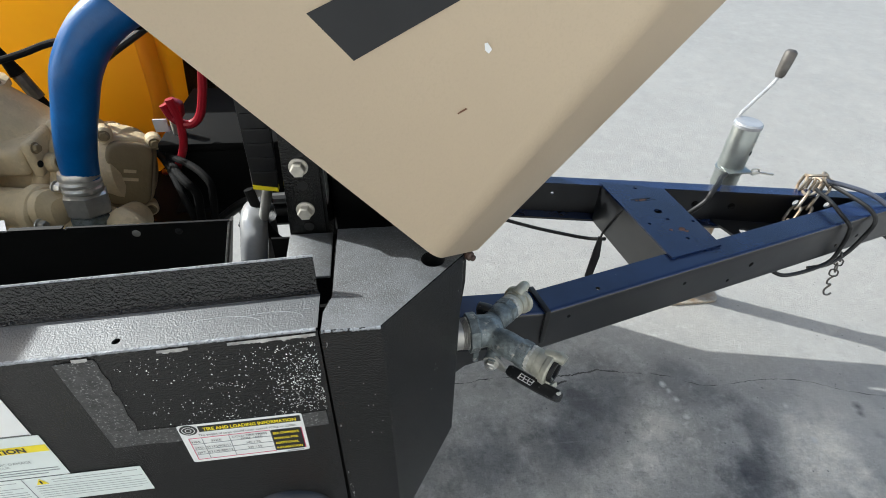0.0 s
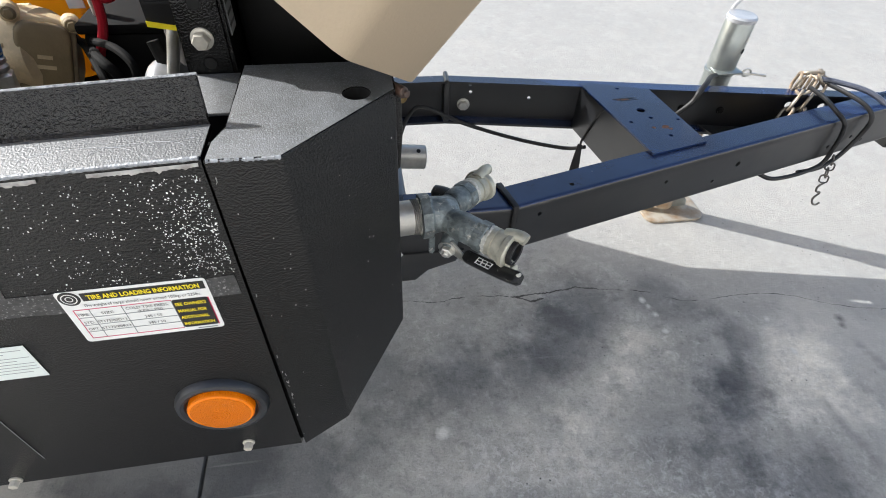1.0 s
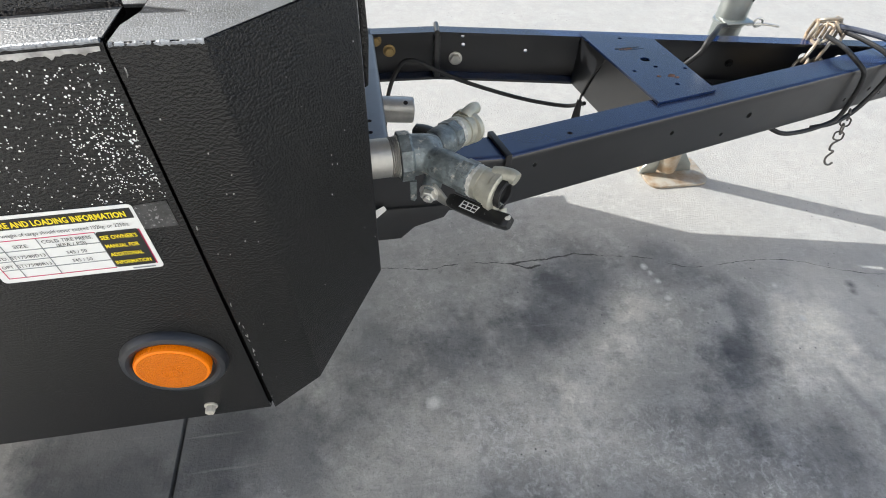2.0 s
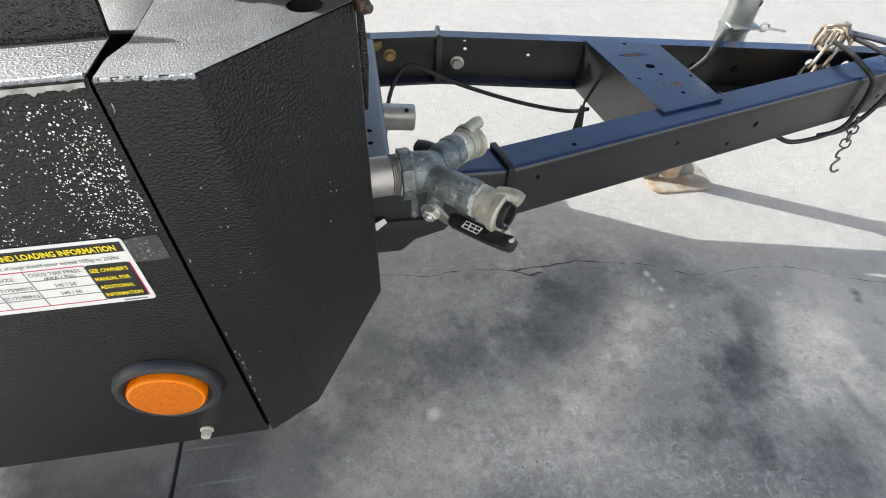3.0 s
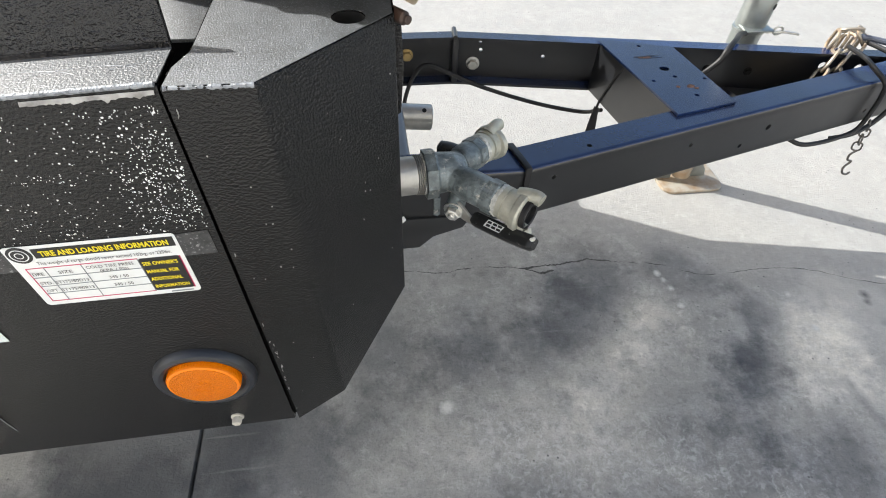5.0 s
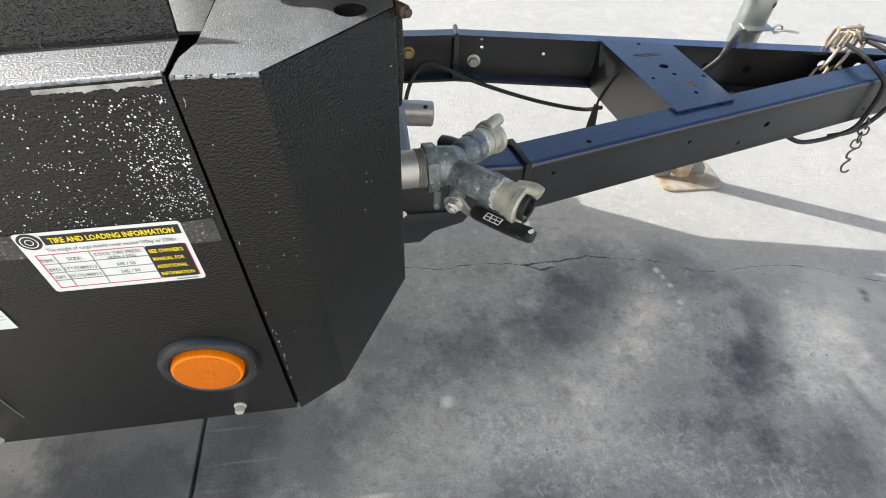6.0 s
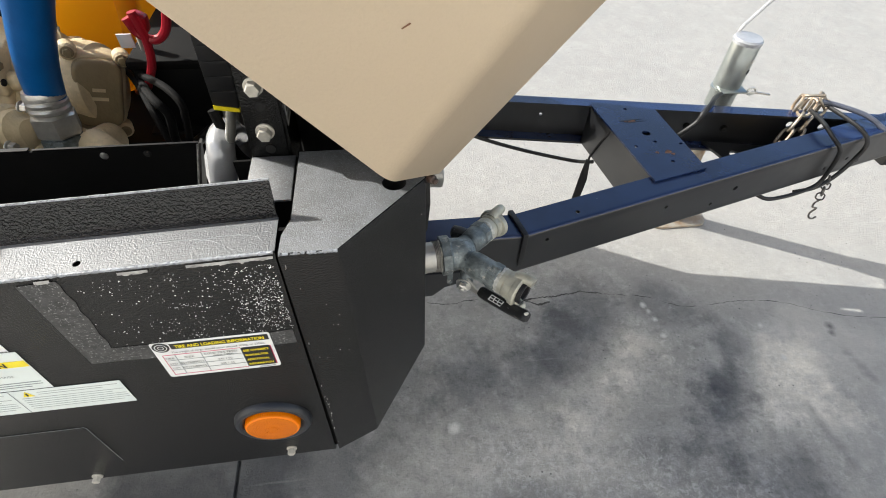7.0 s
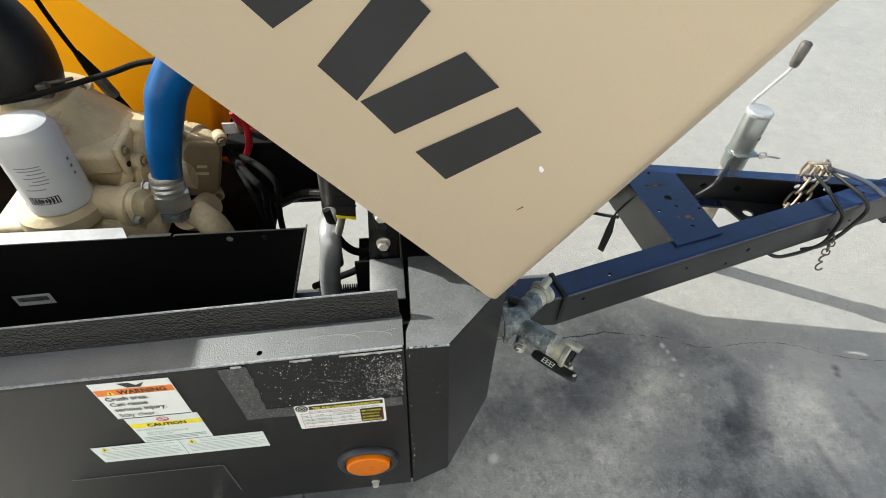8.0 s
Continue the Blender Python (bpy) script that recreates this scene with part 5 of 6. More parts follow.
for pts, thick in (([(-0.40, 0.74, 0.590), (-0.350, 0.66, 0.615), (-0.302, 0.56, 0.640), (-0.272, 0.51, 0.650), (-0.256, 0.50, 0.631), (-0.262, 0.50, 0.571), (-0.262, 0.50, 0.434)], 0.0075),
                   ([(-0.38, 0.72, 0.600), (-0.325, 0.62, 0.640), (-0.262, 0.54, 0.660), (-0.232, 0.505, 0.650), (-0.232, 0.50, 0.620), (-0.240, 0.50, 0.561), (-0.243, 0.50, 0.434)], 0.0065),
                   ([(-0.40, 0.72, 0.610), (-0.340, 0.62, 0.625), (-0.292, 0.53, 0.612), (-0.272, 0.50, 0.560), (-0.276, 0.50, 0.434)], 0.0060),
                   ([(-0.105, 0.27, 0.780), (-0.095, 0.262, 0.738), (-0.086, 0.260, 0.716), (-0.069, 0.259, 0.699), (-0.046, 0.257, 0.702), (-0.020, 0.255, 0.735), (-0.008, 0.255, 0.78)], 0.0062),
                   ([(-0.150, 0.275, 0.600), (-0.120, 0.268, 0.622), (-0.098, 0.262, 0.638), (-0.073, 0.260, 0.653), (-0.052, 0.260, 0.676), (-0.030, 0.260, 0.715), (-0.015, 0.260, 0.76)], 0.0058)):
    cable("wiring_loom", pts, thick, M_MATTBLACK, "black sleeved wiring loom")


# ---- air outlet manifold ----
def ragged_band(base, axis, r, h0, h1, seed, a0=0, a1=360):
    """Torn tape round an axis, with uneven edges."""
    rnd = random.Random(seed)
    mm = frame_to(axis)
    bm = bmesh.new()
    n = int((a1 - a0) / 9)
    rows = []
    for i in range(n + 1):
        q = radians(a0 + (a1 - a0) * i / n)
        e0, e1 = h0 + rnd.uniform(-0.0012, 0.0016), h1 + rnd.uniform(-0.0022, 0.0012)
        row = []
        for h, k in ((e0, 0.0), (0.5 * (e0 + e1), rnd.uniform(0.0004, 0.0012)), (e1, 0.0)):
            row.append(bm.verts.new(Vector(base) + mm @ Vector(((r + k) * math.cos(q), (r + k) * math.sin(q), h))))
        rows.append(row)
    for p, q in zip(rows, rows[1:]):
        for i in range(2):
            bm.faces.new((p[i], p[i + 1], q[i + 1], q[i]))
    return bm


def flat_bar(pts, up, half_w, half_h):
    """A rounded flat bar along a line."""
    line = smooth_line([Vector(p) for p in pts], 6)
    bm = bmesh.new()
    rings = []
    n = len(line)
    for i, p in enumerate(line):
        d = (line[min(i + 1, n - 1)] - line[max(i - 1, 0)]).normalized()
        u = (up - d * up.dot(d)).normalized()
        s = d.cross(u)
        k = 0.72 if i in (0, n - 1) else 1.0
        rings.append([bm.verts.new(p + s * (half_w * k * x) + u * (half_h * k * y)) for x, y in
                      ((1, -0.5), (1, 0.5), (0.85, 0.85), (0.5, 1), (-0.5, 1), (-0.85, 0.85), (-1, 0.5), (-1, -0.5), (-0.85, -0.85), (-0.5, -1), (0.5, -1), (0.85, -0.85))])
    for a, c in zip(rings, rings[1:]):
        for i in range(12):
            bm.faces.new((a[i], a[(i + 1) % 12], c[(i + 1) % 12], c[i]))
    bm.faces.new(rings[0])
    bm.faces.new(rings[-1][::-1])
    return bm


def build_manifold():
    m = thing("outlet_manifold", "weathered galvanised Y-shaped air outlet with two valves and claw couplings", "air manifold")
    c = Vector((0.183, 0.176, 0.597))
    px = Vector((1, 0.16, -0.07))
    part("outlet_pipe", merge(rod((0.110, 0.164, 0.602), (0.165, 0.173, 0.598), 0.0212, 28), *[lathe([(0.0213, 0), (0.0221, 0.0008), (0.0213, 0.0016)], (0.150 + 0.0022 * i, 0.1704, 0.5994), px, 28) for i in range(4)]), M_PIPE, m, "pale threaded pipe")
    part("tape", ragged_band((0.1575, 0.1718, 0.599), px, 0.0222, 0.0, 0.0042, 3, 60, 330), M_TAPE, m, "torn white thread tape")
    part("hub_collar", lathe([(0.0235, 0), (0.0278, 0.0012), (0.0278, 0.0125), (0.0262, 0.0150)], (0.160, 0.172, 0.598), (1, 0.1, 0), 8), M_GALV, m, "octagonal cast collar", smooth=False)
    D1, D2 = Vector((1, -1.02, 0.03)).normalized(), Vector((1, 0.95, -0.17)).normalized()
    hub = part("wye_body", merge(lathe([(0.0225, 0.008), (0.0235, 0.014), (0.0215, 0.034), (0.0175, 0.046), (0.010, 0.050)], (0.160, 0.172, 0.598), (1, 0.1, 0), 28),
                                 rod(c - D1 * 0.008, c + D1 * 0.040, 0.0162, 24), rod(c - D2 * 0.008, c + D2 * 0.040, 0.0158, 24)), M_GALV, m, "grey-blue cast wye")
    fuse(hub, 0.0012, 8)
    part("hub_tab", prism([(-0.004, 0.0), (0.004, 0.0), (0.004, -0.026), (0.001, -0.030), (-0.004, -0.027)], 0.004, (0.177, 0.174, 0.560), (1, 0, 0), (0, 0, 1), (0, 1, 0), 0.0008), M_GALV, m, "small cast tab")

    def branch(d, lug_side, off):
        o = c + d * off
        body = merge(lathe([(0.0162, 0.026), (0.0172, 0.028), (0.0180, 0.038), (0.0176, 0.050 + off), (0.0165, 0.053 + off)], c, d, 26))
        v = part("valve_body", body, M_GALV, m, "grey ball valve body")
        part("valve_collar", lathe([(0.0170, 0.050), (0.0192, 0.0515), (0.0192, 0.0640), (0.0172, 0.0660)], o, d, 8), M_GALV, v, smooth=False)
        part("thread_tape", ragged_band(o, d, 0.0176, 0.0655, 0.0715, 5 if lug_side < 0 else 8, 0 if lug_side < 0 else 190, 360 if lug_side < 0 else 330), M_TAPE, v, "torn white thread tape")
        end = part("coupling", lathe([(0.0165, 0.064), (0.0168, 0.070), (0.0180, 0.0705), (0.0182, 0.0765), (0.0170, 0.0772), (0.0170, 0.0790), (0.0186, 0.0796), (0.0190, 0.0890), (0.0205, 0.0905)], o, d, 30), M_COUP, m, "pale metal claw coupling")
        part("flange", lathe([(0.0180, 0.089), (0.0215, 0.0905), (0.0222, 0.0965), (0.0195, 0.0985)], o, d, 28, 2, 0.07), M_COUP, end)
        side = d.cross(Vector((0, 0, 1))).normalized()
        up = side.cross(d).normalized()
        for s in (1, -1):
            lug = (up * 0.88 + side * 0.45 * lug_side).normalized() * s
            base = o + d * 0.086 + lug * 0.0140
            k = 0.85 if s > 0 else 0.65
            part("claw", sweep([base, base + lug * 0.004 * k + d * 0.008, base + lug * 0.0065 * k + d * 0.018, base + lug * 0.0055 * k + d * (0.028 * k)], 0.008, 14, radii=lambda u: 0.0088 - 0.0018 * u), M_COUP, end)
        part("gasket", lathe([(0.0150, 0.097), (0.0160, 0.0975), (0.0160, 0.1035), (0.0150, 0.1045), (0.0110, 0.1040), (0.0108, 0.098)], o, d, 28), M_RUBBER, end, "black rubber gasket")
        part("bore", lathe([(0.0107, 0.0985), (0.0107, 0.0990)], o, d, 20), M_HOLE, end)

    branch(D1, -1, 0.009)
    branch(D2, -0.15, 0.0)
    # near valve: spindle, nut and sleeved lever
    part("stem", rod((0.202, 0.163, 0.588), (0.192, 0.143, 0.570), 0.0105, 18), M_GALV, m)
    nut = part("stem_nut", hex_head((0.1915, 0.1425, 0.5695), (-0.42, -0.78, -0.15), 0.0088, 0.009, 1.35), M_ZINC, m, "plated lever nut")
    part("stud", rod((0.1882, 0.1360, 0.5682), (0.1862, 0.1320, 0.5674), 0.0042, 12), M_ZINC, nut)
    e1 = Vector((0.62, -0.76, 0.19)).normalized()
    up = Vector((-0.25, -0.45, 0.86))
    up = (up - e1 * up.dot(e1)).normalized()
    e2 = up.cross(e1)
    neck = prism([(-0.012, -0.002), (-0.008, 0.011), (0.006, 0.013), (0.015, 0.006), (0.022, -0.002), (0.034, -0.002), (0.034, -0.012), (0.018, -0.014), (0.004, -0.010), (-0.008, -0.009)], 0.0032, Vector((0.1925, 0.1445, 0.5690)), e1, (-0.1, -0.1, 1), Vector((0.76, 0.62, 0.1)), 0.0008)
    part("lever_neck", neck, M_PIPE, m, "plated lever plate")
    lv = part("lever", flat_bar([(0.211, 0.1275, 0.5700), (0.228, 0.106, 0.5750), (0.247, 0.083, 0.5810), (0.261, 0.066, 0.5875)], up, 0.0080, 0.0062), M_LEVER, m, "worn black lever sleeve")
    o = Vector((0.2230, 0.1115, 0.5737)) + up * 0.0064
    part("lever_label", prism([(0.0, -0.0042), (0.021, -0.0045), (0.0235, 0.0035), (0.002, 0.0042)], 0.0006, o, e1, e2, up), M_WHITE, lv, "worn white lever label")
    for a in (0.0030, 0.0100, 0.0165):
        for v in (-0.0034, 0.0004):
            part("label_print", prism([(a, v), (a + 0.0050, v), (a + 0.0050, v + 0.0026), (a, v + 0.0026)], 0.0004, o + up * 0.0006, e1, e2, up), M_INK, lv)
    part("frayed_tip", sweep([(0.2570, 0.0700, 0.5890), (0.2590, 0.0680, 0.5930), (0.2600, 0.0675, 0.5955)], 0.0022, 8, radii=lambda u: 0.0030 - 0.0016 * u), M_TAPE, lv, "frayed pale tip")
    # far valve: only the end of its lever shows
    part("lever", flat_bar([(0.208, 0.204, 0.596), (0.195, 0.211, 0.599), (0.183, 0.217, 0.598)], Vector((0, 0, 1)), 0.0085, 0.0085), M_LEVER, m, "black lever end")


build_manifold()


def build_stub():
    s = thing("drain_pipe", "grey capped drain pipe under the front panel", "pipe")
    part("pipe_body", lathe([(0.024, 0), (0.024, 0.155), (0.0225, 0.157), (0.0205, 0.1565), (0.0205, 0.130)], (0.062, 0.562, 0.428), (1, 0.02, -0.11), 28), M_PIPE, s)
    for a in (60, 150):
        q = radians(a)
        part("side_hole", lathe([(0.0042, 0), (0.0042, 0.0006)], (0.204, 0.564 - 0.0238 * math.cos(q) * 0.9, 0.413 + 0.0242 * math.sin(q)), (0, -math.cos(q), math.sin(q)), 14), M_HOLE, s)


build_stub()


# ---- drawbar ----
def zt(y):
    return 0.486 - 0.075 * (y - 0.36)


def channel(outer, inner_side, width, height, thick=0.006):
    """A channel along a plan line: web on the line, flanges to inner_side (+1: to the left of the line)."""
    bm = bmesh.new()
    P = [Vector((x, y, 0)) for x, y in outer]
    rings = []
    for i, p in enumerate(P):
        dirs = []
        if i > 0:
            dirs.append((P[i] - P[i - 1]).normalized())
        if i < len(P) - 1:
            dirs.append((P[i + 1] - P[i]).normalized())
        d = sum(dirs, Vector()).normalized()
        nrm = Vector((-d.y, d.x, 0)) * inner_side
        k = 1 / max(0.5, nrm.dot(Vector((-dirs[0].y, dirs[0].x, 0)) * inner_side))
        r = 0.006
        sec = [(1.5 * r, 0), (width, 0), (width, -thick), (thick, -thick), (thick, -height + thick), (width, -height + thick), (width, -height), (1.5 * r, -height), (r, -height), (0.5 * r, -height + 0.134 * r), (0.134 * r, -height + 0.5 * r), (0, -height + r), (0, -height + 1.5 * r), (0, -1.5 * r), (0, -r), (0.134 * r, -0.5 * r), (0.5 * r, -0.134 * r), (r, 0)]
        ring = []
        for u, z in sec:
            q = p + nrm * (u * k)
            ring.append(bm.verts.new((q.x, q.y, zt(q.y) + z)))
        rings.append(ring)
    n = len(rings[0])
    for a, c in zip(rings, rings[1:]):
        for i in range(n):
            bm.faces.new((a[i], a[(i + 1) % n], c[(i + 1) % n], c[i]))
    bm.faces.new(rings[0])
    bm.faces.new(rings[-1][::-1])
    return bm


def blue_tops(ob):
    """The upward faces carry black paint tinted blue for the sky's reflection."""
    ob.data.materials.append(M_SKYTINT)
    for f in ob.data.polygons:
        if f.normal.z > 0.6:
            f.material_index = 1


def build_drawbar():
    d = thing("drawbar", "black painted steel A-frame trailer drawbar of welded channels", "trailer drawbar")
    near = part("side_rail", channel([(-0.30, 0.297), (0.325, 0.297), (1.80, 0.722)], 1, 0.059, 0.098), M_FRAME, d, "black near channel rail")
    NX = Vector((0.2767, -0.9610, 0))

    def nface(x, z):
        return Vector((x, 0.297 + (x - 0.325) * 0.2881, z))

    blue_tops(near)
    holes = [(0.376, 0.462), (0.642, 0.447), (0.770, 0.410), (0.822, 0.437), (1.10, 0.405), (1.165, 0.415), (1.215, 0.395)]
    cut(near, [cutter(nface(x, z) + NX * 0.02, nface(x, z) - NX * 0.02, 0.0042 if x != 0.822 else 0.006) for x, z in holes] +
        [cutter((0.440, 0.352, 0.43), (0.440, 0.352, 0.50), 0.0042), cutter((1.20, 0.583, 0.43), (1.20, 0.583, 0.50), 0.0042)])
    far = part("side_rail", channel([(-0.30, 0.838), (0.302, 0.838), (1.30, 0.637)], -1, 0.040, 0.110), M_FRAME, d, "black far channel rail")
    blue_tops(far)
    FX = Vector((0.197, 0.980, 0))

    def fface(x, z):
        return Vector((x, 0.838 - (x - 0.302) * 0.2014, z))

    cut(far, [cutter(fface(x, z) - FX * 0.03, fface(x, z) + FX * 0.03, r) for x, z, r in
              ((1.10, 0.422, 0.0085), (1.176, 0.422, 0.0085), (1.25, 0.420, 0.0085), (0.36, 0.432, 0.004), (0.362, 0.412, 0.004), (0.50, 0.405, 0.004), (0.86, 0.398, 0.005), (0.95, 0.398, 0.005))])
    # weld gusset at the bend of the far rail, and bolts in its web
    part("bend_gusset", box((0.293, 0.798, 0.342), (0.306, 0.832, 0.4525), 0.002), M_FRAME, d)
    part("weld_bead", rod((0.297, 0.790, 0.4545), (0.301, 0.842, 0.4520), 0.0055, 10), M_FRAME, d)
    for x, y, z in ((0.195, 0.834, 0.400), (0.165, 0.834, 0.425)):
        part("bolt", hex_head((x, y - 0.003, z), (0, -1, 0), 0.011, 0.012), M_GOLD, d, "yellow plated bolt")
    part("bolt", hex_head((0.345, 0.822, 0.380), (-0.2, -1, 0), 0.012, 0.013), M_ZINC, d, "grey bolt")
    # strap wrapped round the near rail at its bend
    strap = prism([(-0.006, 0.007), (0.066, 0.007), (0.066, -0.020), (0.0615, -0.020), (0.0615, 0.0005), (-0.0012, 0.0005), (-0.0012, -0.075), (-0.0045, -0.075)], 0.010, (0.322, 0.297, 0.4905), (-0.18, 0.98, -0.07), (0, 0, 1), (0.98, 0.18, 0), 0.0018)
    part("wrapped_strap", strap, M_RUBBER, d, "black strap round the rail")
    # cross plate with its web
    plate = bmesh.new()
    cs = [(0.597, 0.745), (0.743, 0.724), (0.745, 0.456), (0.620, 0.423)]
    tv = [plate.verts.new((x, y, zt(y) + 0.005)) for x, y in cs]
    lv = [plate.verts.new((x, y, zt(y) + 0.0008)) for x, y in cs]
    plate.faces.new(tv)
    plate.faces.new(lv[::-1])
    for i in range(4):
        plate.faces.new((tv[i], lv[i], lv[(i + 1) % 4], tv[(i + 1) % 4]))
    # whole plate coloured with the sky's blue, like the rail tops
    cp = part("cross_plate", plate, M_SKYTINT, d, "black cross plate with bolt holes and rust marks")
    cut(cp, [cutter((x, y, 0.44), (x, y, 0.50), r) for x, y, r in ((0.677, 0.597, 0.0095), (0.672, 0.707, 0.0045), (0.682, 0.562, 0.0045), (0.633, 0.548, 0.004), (0.735, 0.549, 0.004), (0.687, 0.486, 0.0045))])
    web = bmesh.new()
    pts = [(0.600, 0.742), (0.623, 0.432)]
    q = [web.verts.new((x + dx, y, zt(y) + dz)) for dz in (0.0, -0.108) for dx in (0.0, 0.005) for x, y in pts]
    for a in ((0, 1, 5, 4), (2, 3, 7, 6), (0, 1, 3, 2), (4, 5, 7, 6), (0, 2, 6, 4), (1, 3, 7, 5)):
        web.faces.new([q[i] for i in a])
    part("cross_web", web, M_FRAME, d)
    web = bmesh.new()
    pts = [(0.736, 0.715), (0.739, 0.470)]
    q = [web.verts.new((x + dx, y, zt(y) + dz)) for dz in (0.0, -0.108) for dx in (0.0, 0.005) for x, y in pts]
    for a in ((0, 1, 5, 4), (2, 3, 7, 6), (0, 1, 3, 2), (4, 5, 7, 6), (0, 2, 6, 4), (1, 3, 7, 5)):
        web.faces.new([q[i] for i in a])
    part("cross_web", web, M_FRAME, d)
    rnd = random.Random(5)
    for x, y, sx, sy in ((0.664, 0.648, 0.011, 0.006), (0.650, 0.650, 0.005, 0.003), (0.692, 0.520, 0.009, 0.007), (0.700, 0.512, 0.006, 0.004), (0.668, 0.520, 0.004, 0.004)):
        bm = bmesh.new()
        vs = [bm.verts.new((x + sx * rnd.uniform(0.6, 1.1) * math.cos(a * 0.4488), y + sy * rnd.uniform(0.6, 1.1) * math.sin(a * 0.4488), zt(y) + 0.0054)) for a in range(14)]
        bm.faces.new(vs)
        part("rust_patch", bm, M_RUST, cp, "brown rust patch", smooth=False)
    for dx, dy, w in ((-0.026, 0.004, 0.0016), (-0.020, -0.004, 0.0011)):
        bm = prism([(0, -w), (0.020, -1.5 * w), (0.048, -w * 0.5), (0.056, 0), (0.048, w * 0.7), (0.020, w), (0, w)], 0.0003, (0.664 + dx, 0.648 + dy, zt(0.648) + 0.0052), (0.99, 0.10, 0), (-0.10, 0.99, 0), (0, 0, 1))
        part("scratch", bm, M_INK, cp, smooth=False)
    # floor plate between the rails near the coupler
    tri = bmesh.new()
    pz = 0.358
    lo = [tri.verts.new((x, y, pz)) for x, y in ((0.905, 0.700), (0.955, 0.535), (1.27, 0.60), (1.20, 0.640))]
    hi = [tri.verts.new((v.co.x, v.co.y, pz + 0.006)) for v in lo]
    tri.faces.new(lo)
    tri.faces.new(hi[::-1])
    for i in range(4):
        tri.faces.new((lo[i], lo[(i + 1) % 4], hi[(i + 1) % 4], hi[i]))
    fp = part("gusset_plate", tri, M_FRAME, d, "black gusset plate")
    cut(fp, [cutter((0.965, 0.640, 0.33), (0.965, 0.640, 0.39), 0.014)])
    for i, (x, z) in enumerate(((0.86, 0.400), (0.95, 0.400))):
        part("bolt", hex_head(fface(x, z) - FX * 0.006, -FX, 0.007, 0.007), M_INNER, d)
    part("coupler", box((1.55, 0.60, 0.36), (1.95, 0.74, 0.50), 0.02, 3), M_FRAME, d, "black coupler")
    part("coupler_foot", prism([(0, 0), (0.10, 0.0), (0.12, 0.05), (0.02, 0.08)], 0.05, (1.36, 0.60, 0.33), (1, 0, 0), (0, 0, 1), (0, 1, 0), 0.005), M_FRAME, d)
    # cross member under the front panel, its flange drilled near the end and painted pale as if lit
    beam = part("cross_member", channel([(0.161, 0.318), (0.161, 0.835)], 1, 0.060, 0.070), M_FRAME, d, "cross member with a drilled flange painted as lit")
    beam.data.materials.append(M_LITFRAME)
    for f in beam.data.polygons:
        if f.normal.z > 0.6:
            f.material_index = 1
    cut(beam, [cutter((0.134, y, 0.45), (0.134, y, 0.50), 0.0045) for y in (0.392, 0.428, 0.62)])
    part("frame_gusset", prism([(-0.28, 0.412), (0.250, 0.412), (0.236, 0.388), (0.190, 0.372), (0.168, 0.349), (-0.28, 0.340)], 0.006, (0, 0.2915, 0), (1, 0, 0), (0, 0, 1), (0, 1, 0), 0.001), M_FRAME, d, "black lower frame gusset")
    # small white patch on the rail
    sc = prism([(0.0, 0.0), (0.016, 0.010), (0.020, 0.002), (0.004, -0.014)], 0.0006, (0.128, 0.2908, 0.412), (1, 0, 0), (0, 0, 1), (0, -1, 0))
    part("white_patch", sc, M_WHITE, d, "small white patch", smooth=False)


build_drawbar()


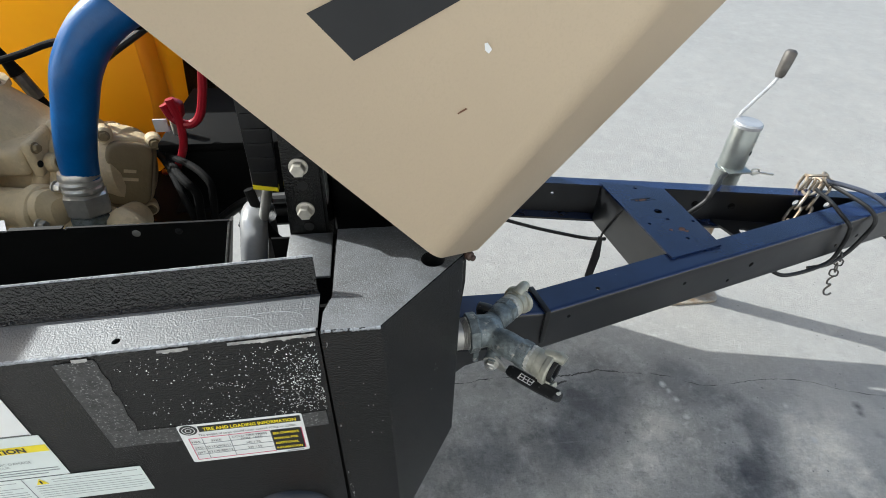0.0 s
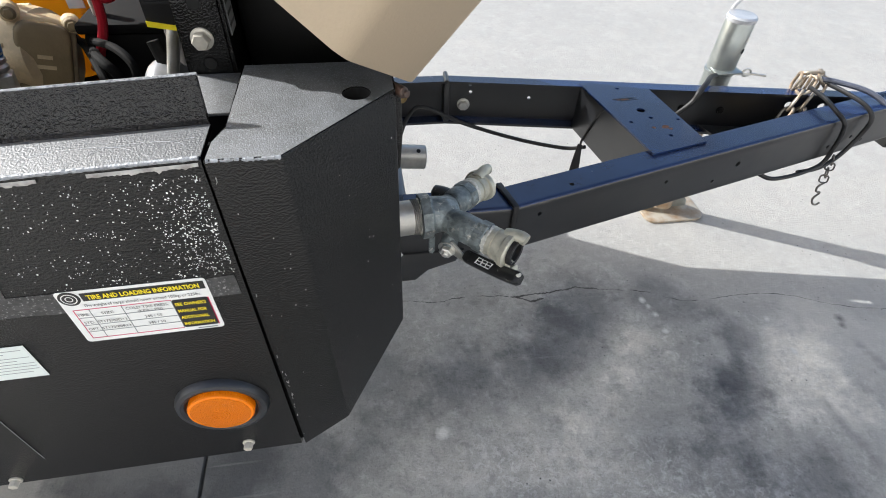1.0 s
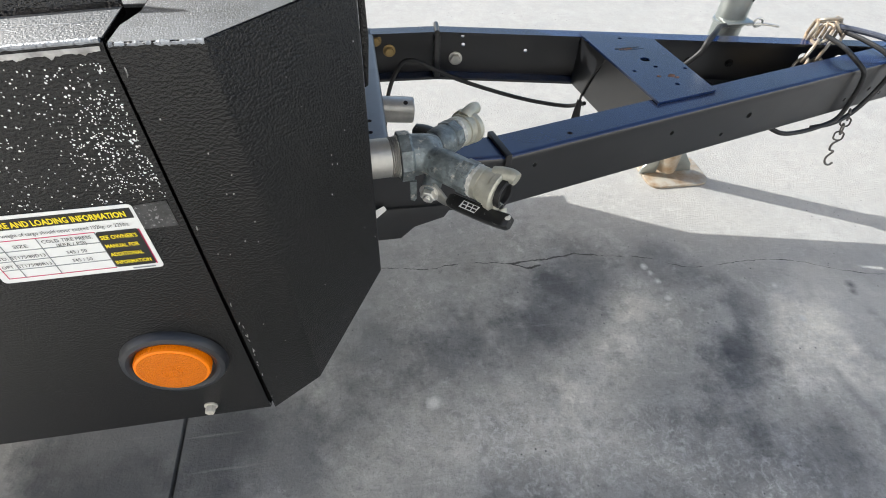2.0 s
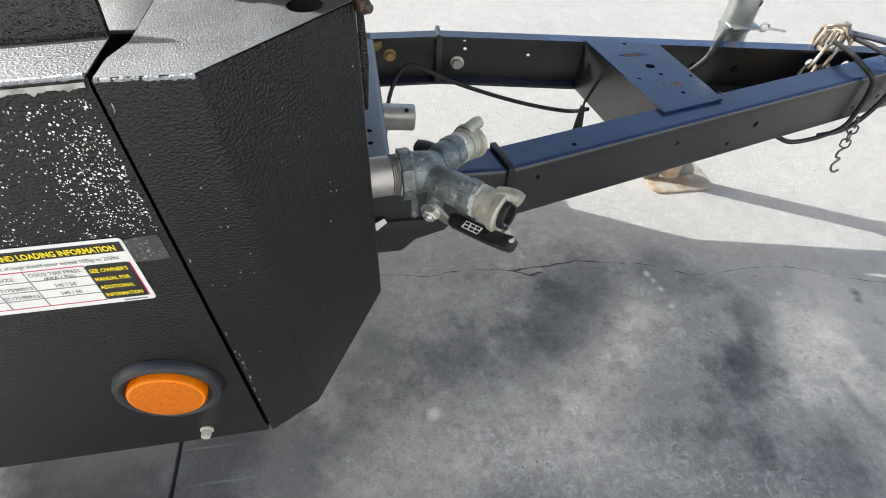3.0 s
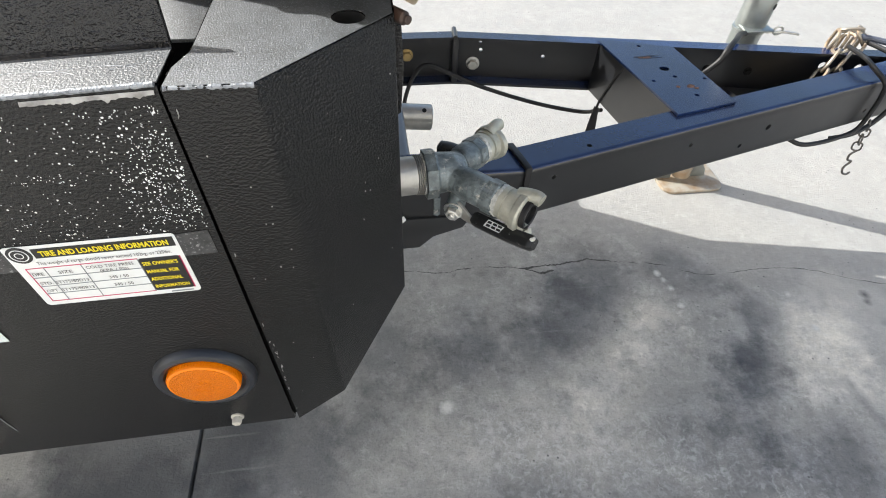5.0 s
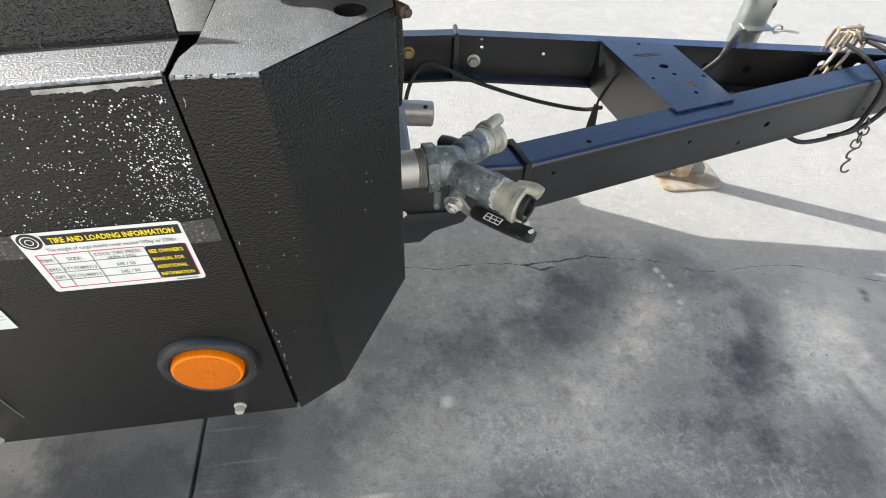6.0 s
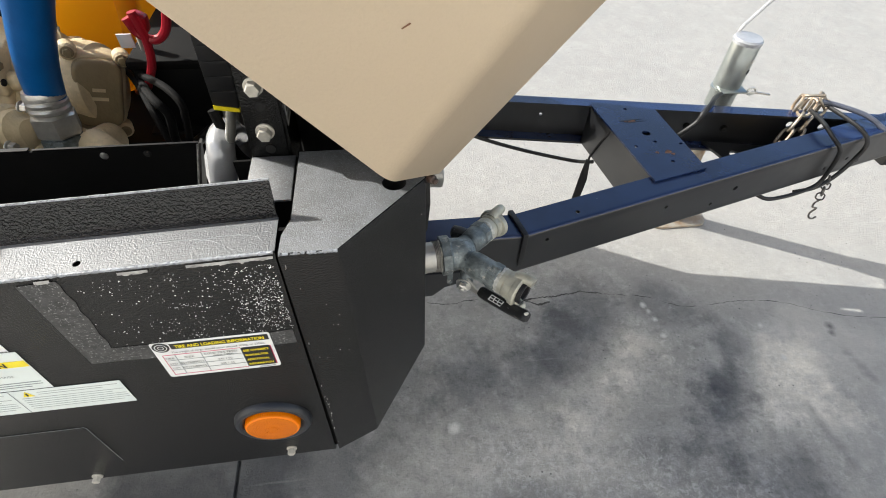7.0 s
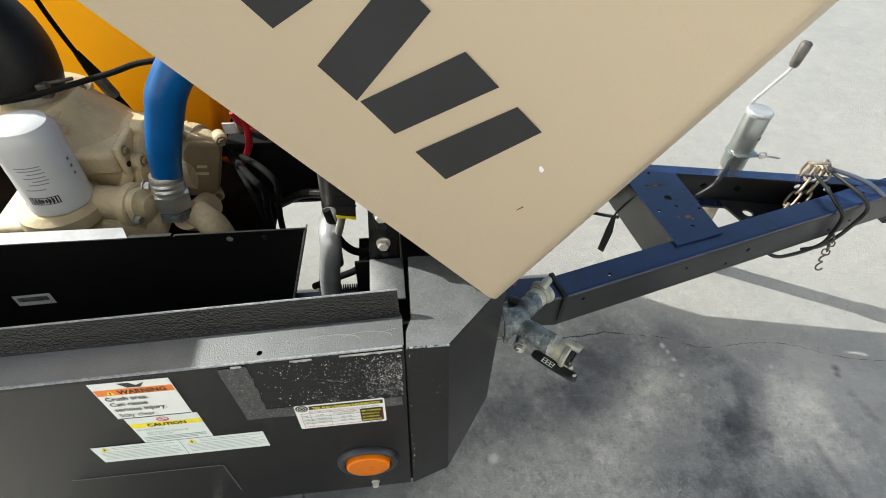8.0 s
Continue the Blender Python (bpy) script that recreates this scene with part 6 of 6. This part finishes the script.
# ---- jack ----
def build_jack():
    j = thing("trailer_jack", "zinc-plated swivel jack with crank handle on a rusty foot", "trailer jack")
    c = Vector((0.985, 0.805, 0))
    part("outer_tube", lathe([(0.0325, 0.40), (0.033, 0.402), (0.033, 0.572), (0.031, 0.576)], c, (0, 0, 1), 32), M_JACK, j)
    part("cap", lathe([(0.0345, 0.572), (0.0345, 0.580), (0.031, 0.584)], c, (0, 0, 1), 32), M_STEEL, j, "grey cap")
    part("inner_tube", lathe([(0.027, 0.02), (0.027, 0.405)], c, (0, 0, 1), 28), M_FOOT, j, "yellowish inner tube")
    part("foot_plate", prism(rect(-0.093, 0.093, -0.066, 0.066, 0.03), 0.008, c + Vector((0.022, 0, 0.0)), (1, 0, 0), (0, 1, 0), (0, 0, 1), 0.002), M_FOOT, j, "pale rusty foot plate")
    for s in (1, -1):
        part("gusset", prism([(0.028, 0.008), (0.080, 0.008), (0.075, 0.03), (0.030, 0.090)], 0.006, c + Vector((0, -0.003, 0)), (s, 0, 0), (0, 0, 1), (0, 1, 0), 0.001), M_JACK, j)
    part("mount_ring", lathe([(0.034, 0.0), (0.0365, 0.002), (0.0365, 0.007), (0.033, 0.009)], c + Vector((0, 0, 0.446)), (0, 0, 1), 24), M_JACK, j, "zinc mounting ring")
    part("mount_arm", box((0.950, 0.762, 0.4570), (1.02, 0.80, 0.4615), 0.002), M_JACK, j)
    part("pull_pin", sweep([(1.010, 0.775, 0.452), (1.045, 0.768, 0.455), (1.085, 0.764, 0.450)], 0.0028, 8), M_ZINC, j)
    part("pin_ring", sweep([(1.033 + 0.011 * math.cos(k * 0.3927), 0.770, 0.458 + 0.009 * math.sin(k * 0.3927)) for k in range(16)], 0.0025, 8, True), M_ZINC, j)
    for z in (0.535, 0.508):
        part("side_hole", lathe([(0.0065, 0), (0.0065, 0.0006)], c + Vector((0.0182, -0.0276, z)), (0.55, -0.83, 0), 16), M_HOLE if z < 0.52 else M_ZINC, j)
    part("crank_rod", sweep([(0.978, 0.835, 0.570), (0.980, 0.840, 0.588), (1.012, 0.850, 0.620), (1.052, 0.860, 0.662), (1.064, 0.865, 0.690)], 0.0045, 10), M_STEEL, j, "bent crank rod")
    part("crank_grip", lathe([(0.008, 0), (0.0125, 0.008), (0.0145, 0.045), (0.0145, 0.062), (0.009, 0.068)], (1.061, 0.863, 0.672), (0.28, 0.22, 1), 20), M_DULL, j, "dark moulded crank grip")


build_jack()


# ---- chains and cables on the drawbar ----
def link(center, axis, normal, L=0.034, W=0.022, r=0.0035):
    c, a = Vector(center), Vector(axis).normalized()
    n = Vector(normal)
    n = (n - a * n.dot(a)).normalized()
    s = a.cross(n)
    pts = []
    for k in range(20):
        q = 2 * math.pi * k / 20
        ca, sa = math.cos(q), math.sin(q)
        pts.append(c + a * ((L - W) / 2 * (1 if ca > 0 else -1) + W / 2 * ca) + s * (W / 2 * sa))
    return sweep(pts, r, 7, True)


def build_chain(name, pts, label, m, L=0.034, r=0.0035):
    ch = thing(name, label, "chain")
    line = smooth_line(pts, 30)
    acc, k, last = 0.0, 0, line[0]
    step = L - 2.6 * r
    need = step / 2
    for p, q in zip(line, line[1:]):
        seg = (q - p).length
        while acc + seg >= need:
            c = p.lerp(q, (need - acc) / seg)
            d = q - p
            n = Vector((0.3, 0.5, 0.8)) if k % 2 else Vector((0.8, -0.5, 0.1))
            part("link", link(c, d, n, L, L * 0.64, r), m, ch)
            k += 1
            need += step
        acc += seg
    return ch


M_CHAIN = mat("worn_zinc_chain", (0.36, 0.34, 0.29), 0.45, metal=0.5, vary=0.5, vary_scale=40, tint=(0.34, 0.25, 0.17), rough_vary=0.15)
for k, dx in enumerate((0.030, 0.062)):
    build_chain("safety_chain", [(1.090 + dx, 0.682, 0.450), (1.088 + dx, 0.676, 0.484), (1.070 + dx, 0.655, 0.478 - 0.004 * k), (1.032 + dx, 0.630, 0.432), (0.995 + dx, 0.604, 0.392)],
                "worn zinc safety chain draped over the far rail", M_CHAIN, 0.050, 0.0034)
build_chain("safety_chain", [(1.092, 0.680, 0.462), (1.090, 0.674, 0.486), (1.108, 0.670, 0.502), (1.136, 0.668, 0.496), (1.158, 0.664, 0.476)], "worn zinc safety chain knotted over the far rail", M_CHAIN, 0.046, 0.0036)
build_chain("piled_chain", [(0.98, 0.600, 0.372), (1.03, 0.615, 0.374), (1.06, 0.605, 0.378), (1.09, 0.620, 0.382), (1.12, 0.605, 0.380)], "dull chain piled on the gusset plate", M_GOLD, 0.034, 0.0036)


def build_hook_chain():
    build_chain("hook_chain", [(1.134, 0.521, 0.376), (1.142, 0.523, 0.355), (1.152, 0.527, 0.325), (1.164, 0.531, 0.288)], "short dark steel chain hanging under the rail", M_DULL, 0.026, 0.0019)
    h = thing("breakaway_hook", "small steel S-hook hanging from a short chain", "hook")
    part("hook_body", sweep([(1.172, 0.533, 0.292), (1.160, 0.532, 0.282), (1.166, 0.534, 0.266), (1.184, 0.538, 0.256), (1.176, 0.538, 0.240), (1.186, 0.540, 0.222), (1.204, 0.544, 0.212), (1.214, 0.546, 0.216)], 0.0024, 8), M_DULL, h)


build_hook_chain()

cable("brake_cable", [(1.145, 0.650, 0.486), (1.150, 0.600, 0.490), (1.165, 0.550, 0.484), (1.176, 0.529, 0.462), (1.172, 0.528, 0.420), (1.150, 0.522, 0.384), (1.120, 0.514, 0.364), (1.085, 0.505, 0.358), (1.045, 0.505, 0.352)], 0.0048, M_RUBBER, "black cable looped over the near rail")
cable("grey_cable", [(1.100, 0.640, 0.482), (1.085, 0.580, 0.490), (1.075, 0.530, 0.488), (1.082, 0.504, 0.476), (1.096, 0.506, 0.450), (1.101, 0.507, 0.415), (1.096, 0.506, 0.372), (1.053, 0.495, 0.361), (0.997, 0.482, 0.360), (0.950, 0.474, 0.366), (0.920, 0.486, 0.376)], 0.0046, M_RUBBER, "dark grey cable wrapped under the near rail")
cable("pale_cable", [(1.125, 0.665, 0.492), (1.165, 0.640, 0.492), (1.210, 0.600, 0.488), (1.245, 0.565, 0.470)], 0.0058, M_SLEEVE, "grey-blue cable lying over the rails")
cable("jack_cable", [(0.960, 0.775, 0.452), (0.915, 0.735, 0.468), (0.880, 0.695, 0.476), (0.852, 0.670, 0.468), (0.840, 0.664, 0.447), (0.815, 0.664, 0.420), (0.785, 0.664, 0.395)], 0.0062, M_RUBBER, "black cable drooping inside the far rail")
cable("trailer_wiring", [(0.165, 0.70, 0.25), (0.185, 0.775, 0.325), (0.215, 0.79, 0.385), (0.245, 0.79, 0.395), (0.290, 0.785, 0.375), (0.345, 0.780, 0.350), (0.437, 0.780, 0.314), (0.525, 0.775, 0.288), (0.600, 0.74, 0.290), (0.622, 0.690, 0.325)], 0.0048, M_RUBBER, "black trailer wiring sagging between the rails")


def build_tie():
    t = thing("hanging_strap", "black webbing strap end hanging from the cross plate", "strap")
    part("strap_run", sweep([(0.612, 0.62, 0.470), (0.606, 0.65, 0.415), (0.604, 0.675, 0.360), (0.604, 0.680, 0.338)], 0.0028, 8), M_RUBBER, t)
    part("strap_tail", prism([(-0.004, 0.0), (0.006, 0.0), (0.012, -0.06), (0.006, -0.145), (-0.012, -0.140), (-0.008, -0.05)], 0.003, (0.603, 0.680, 0.340), (0.8, -0.6, 0), (0, 0, 1), (0, 1, 0), 0.0008), M_RUBBER, t)


build_tie()
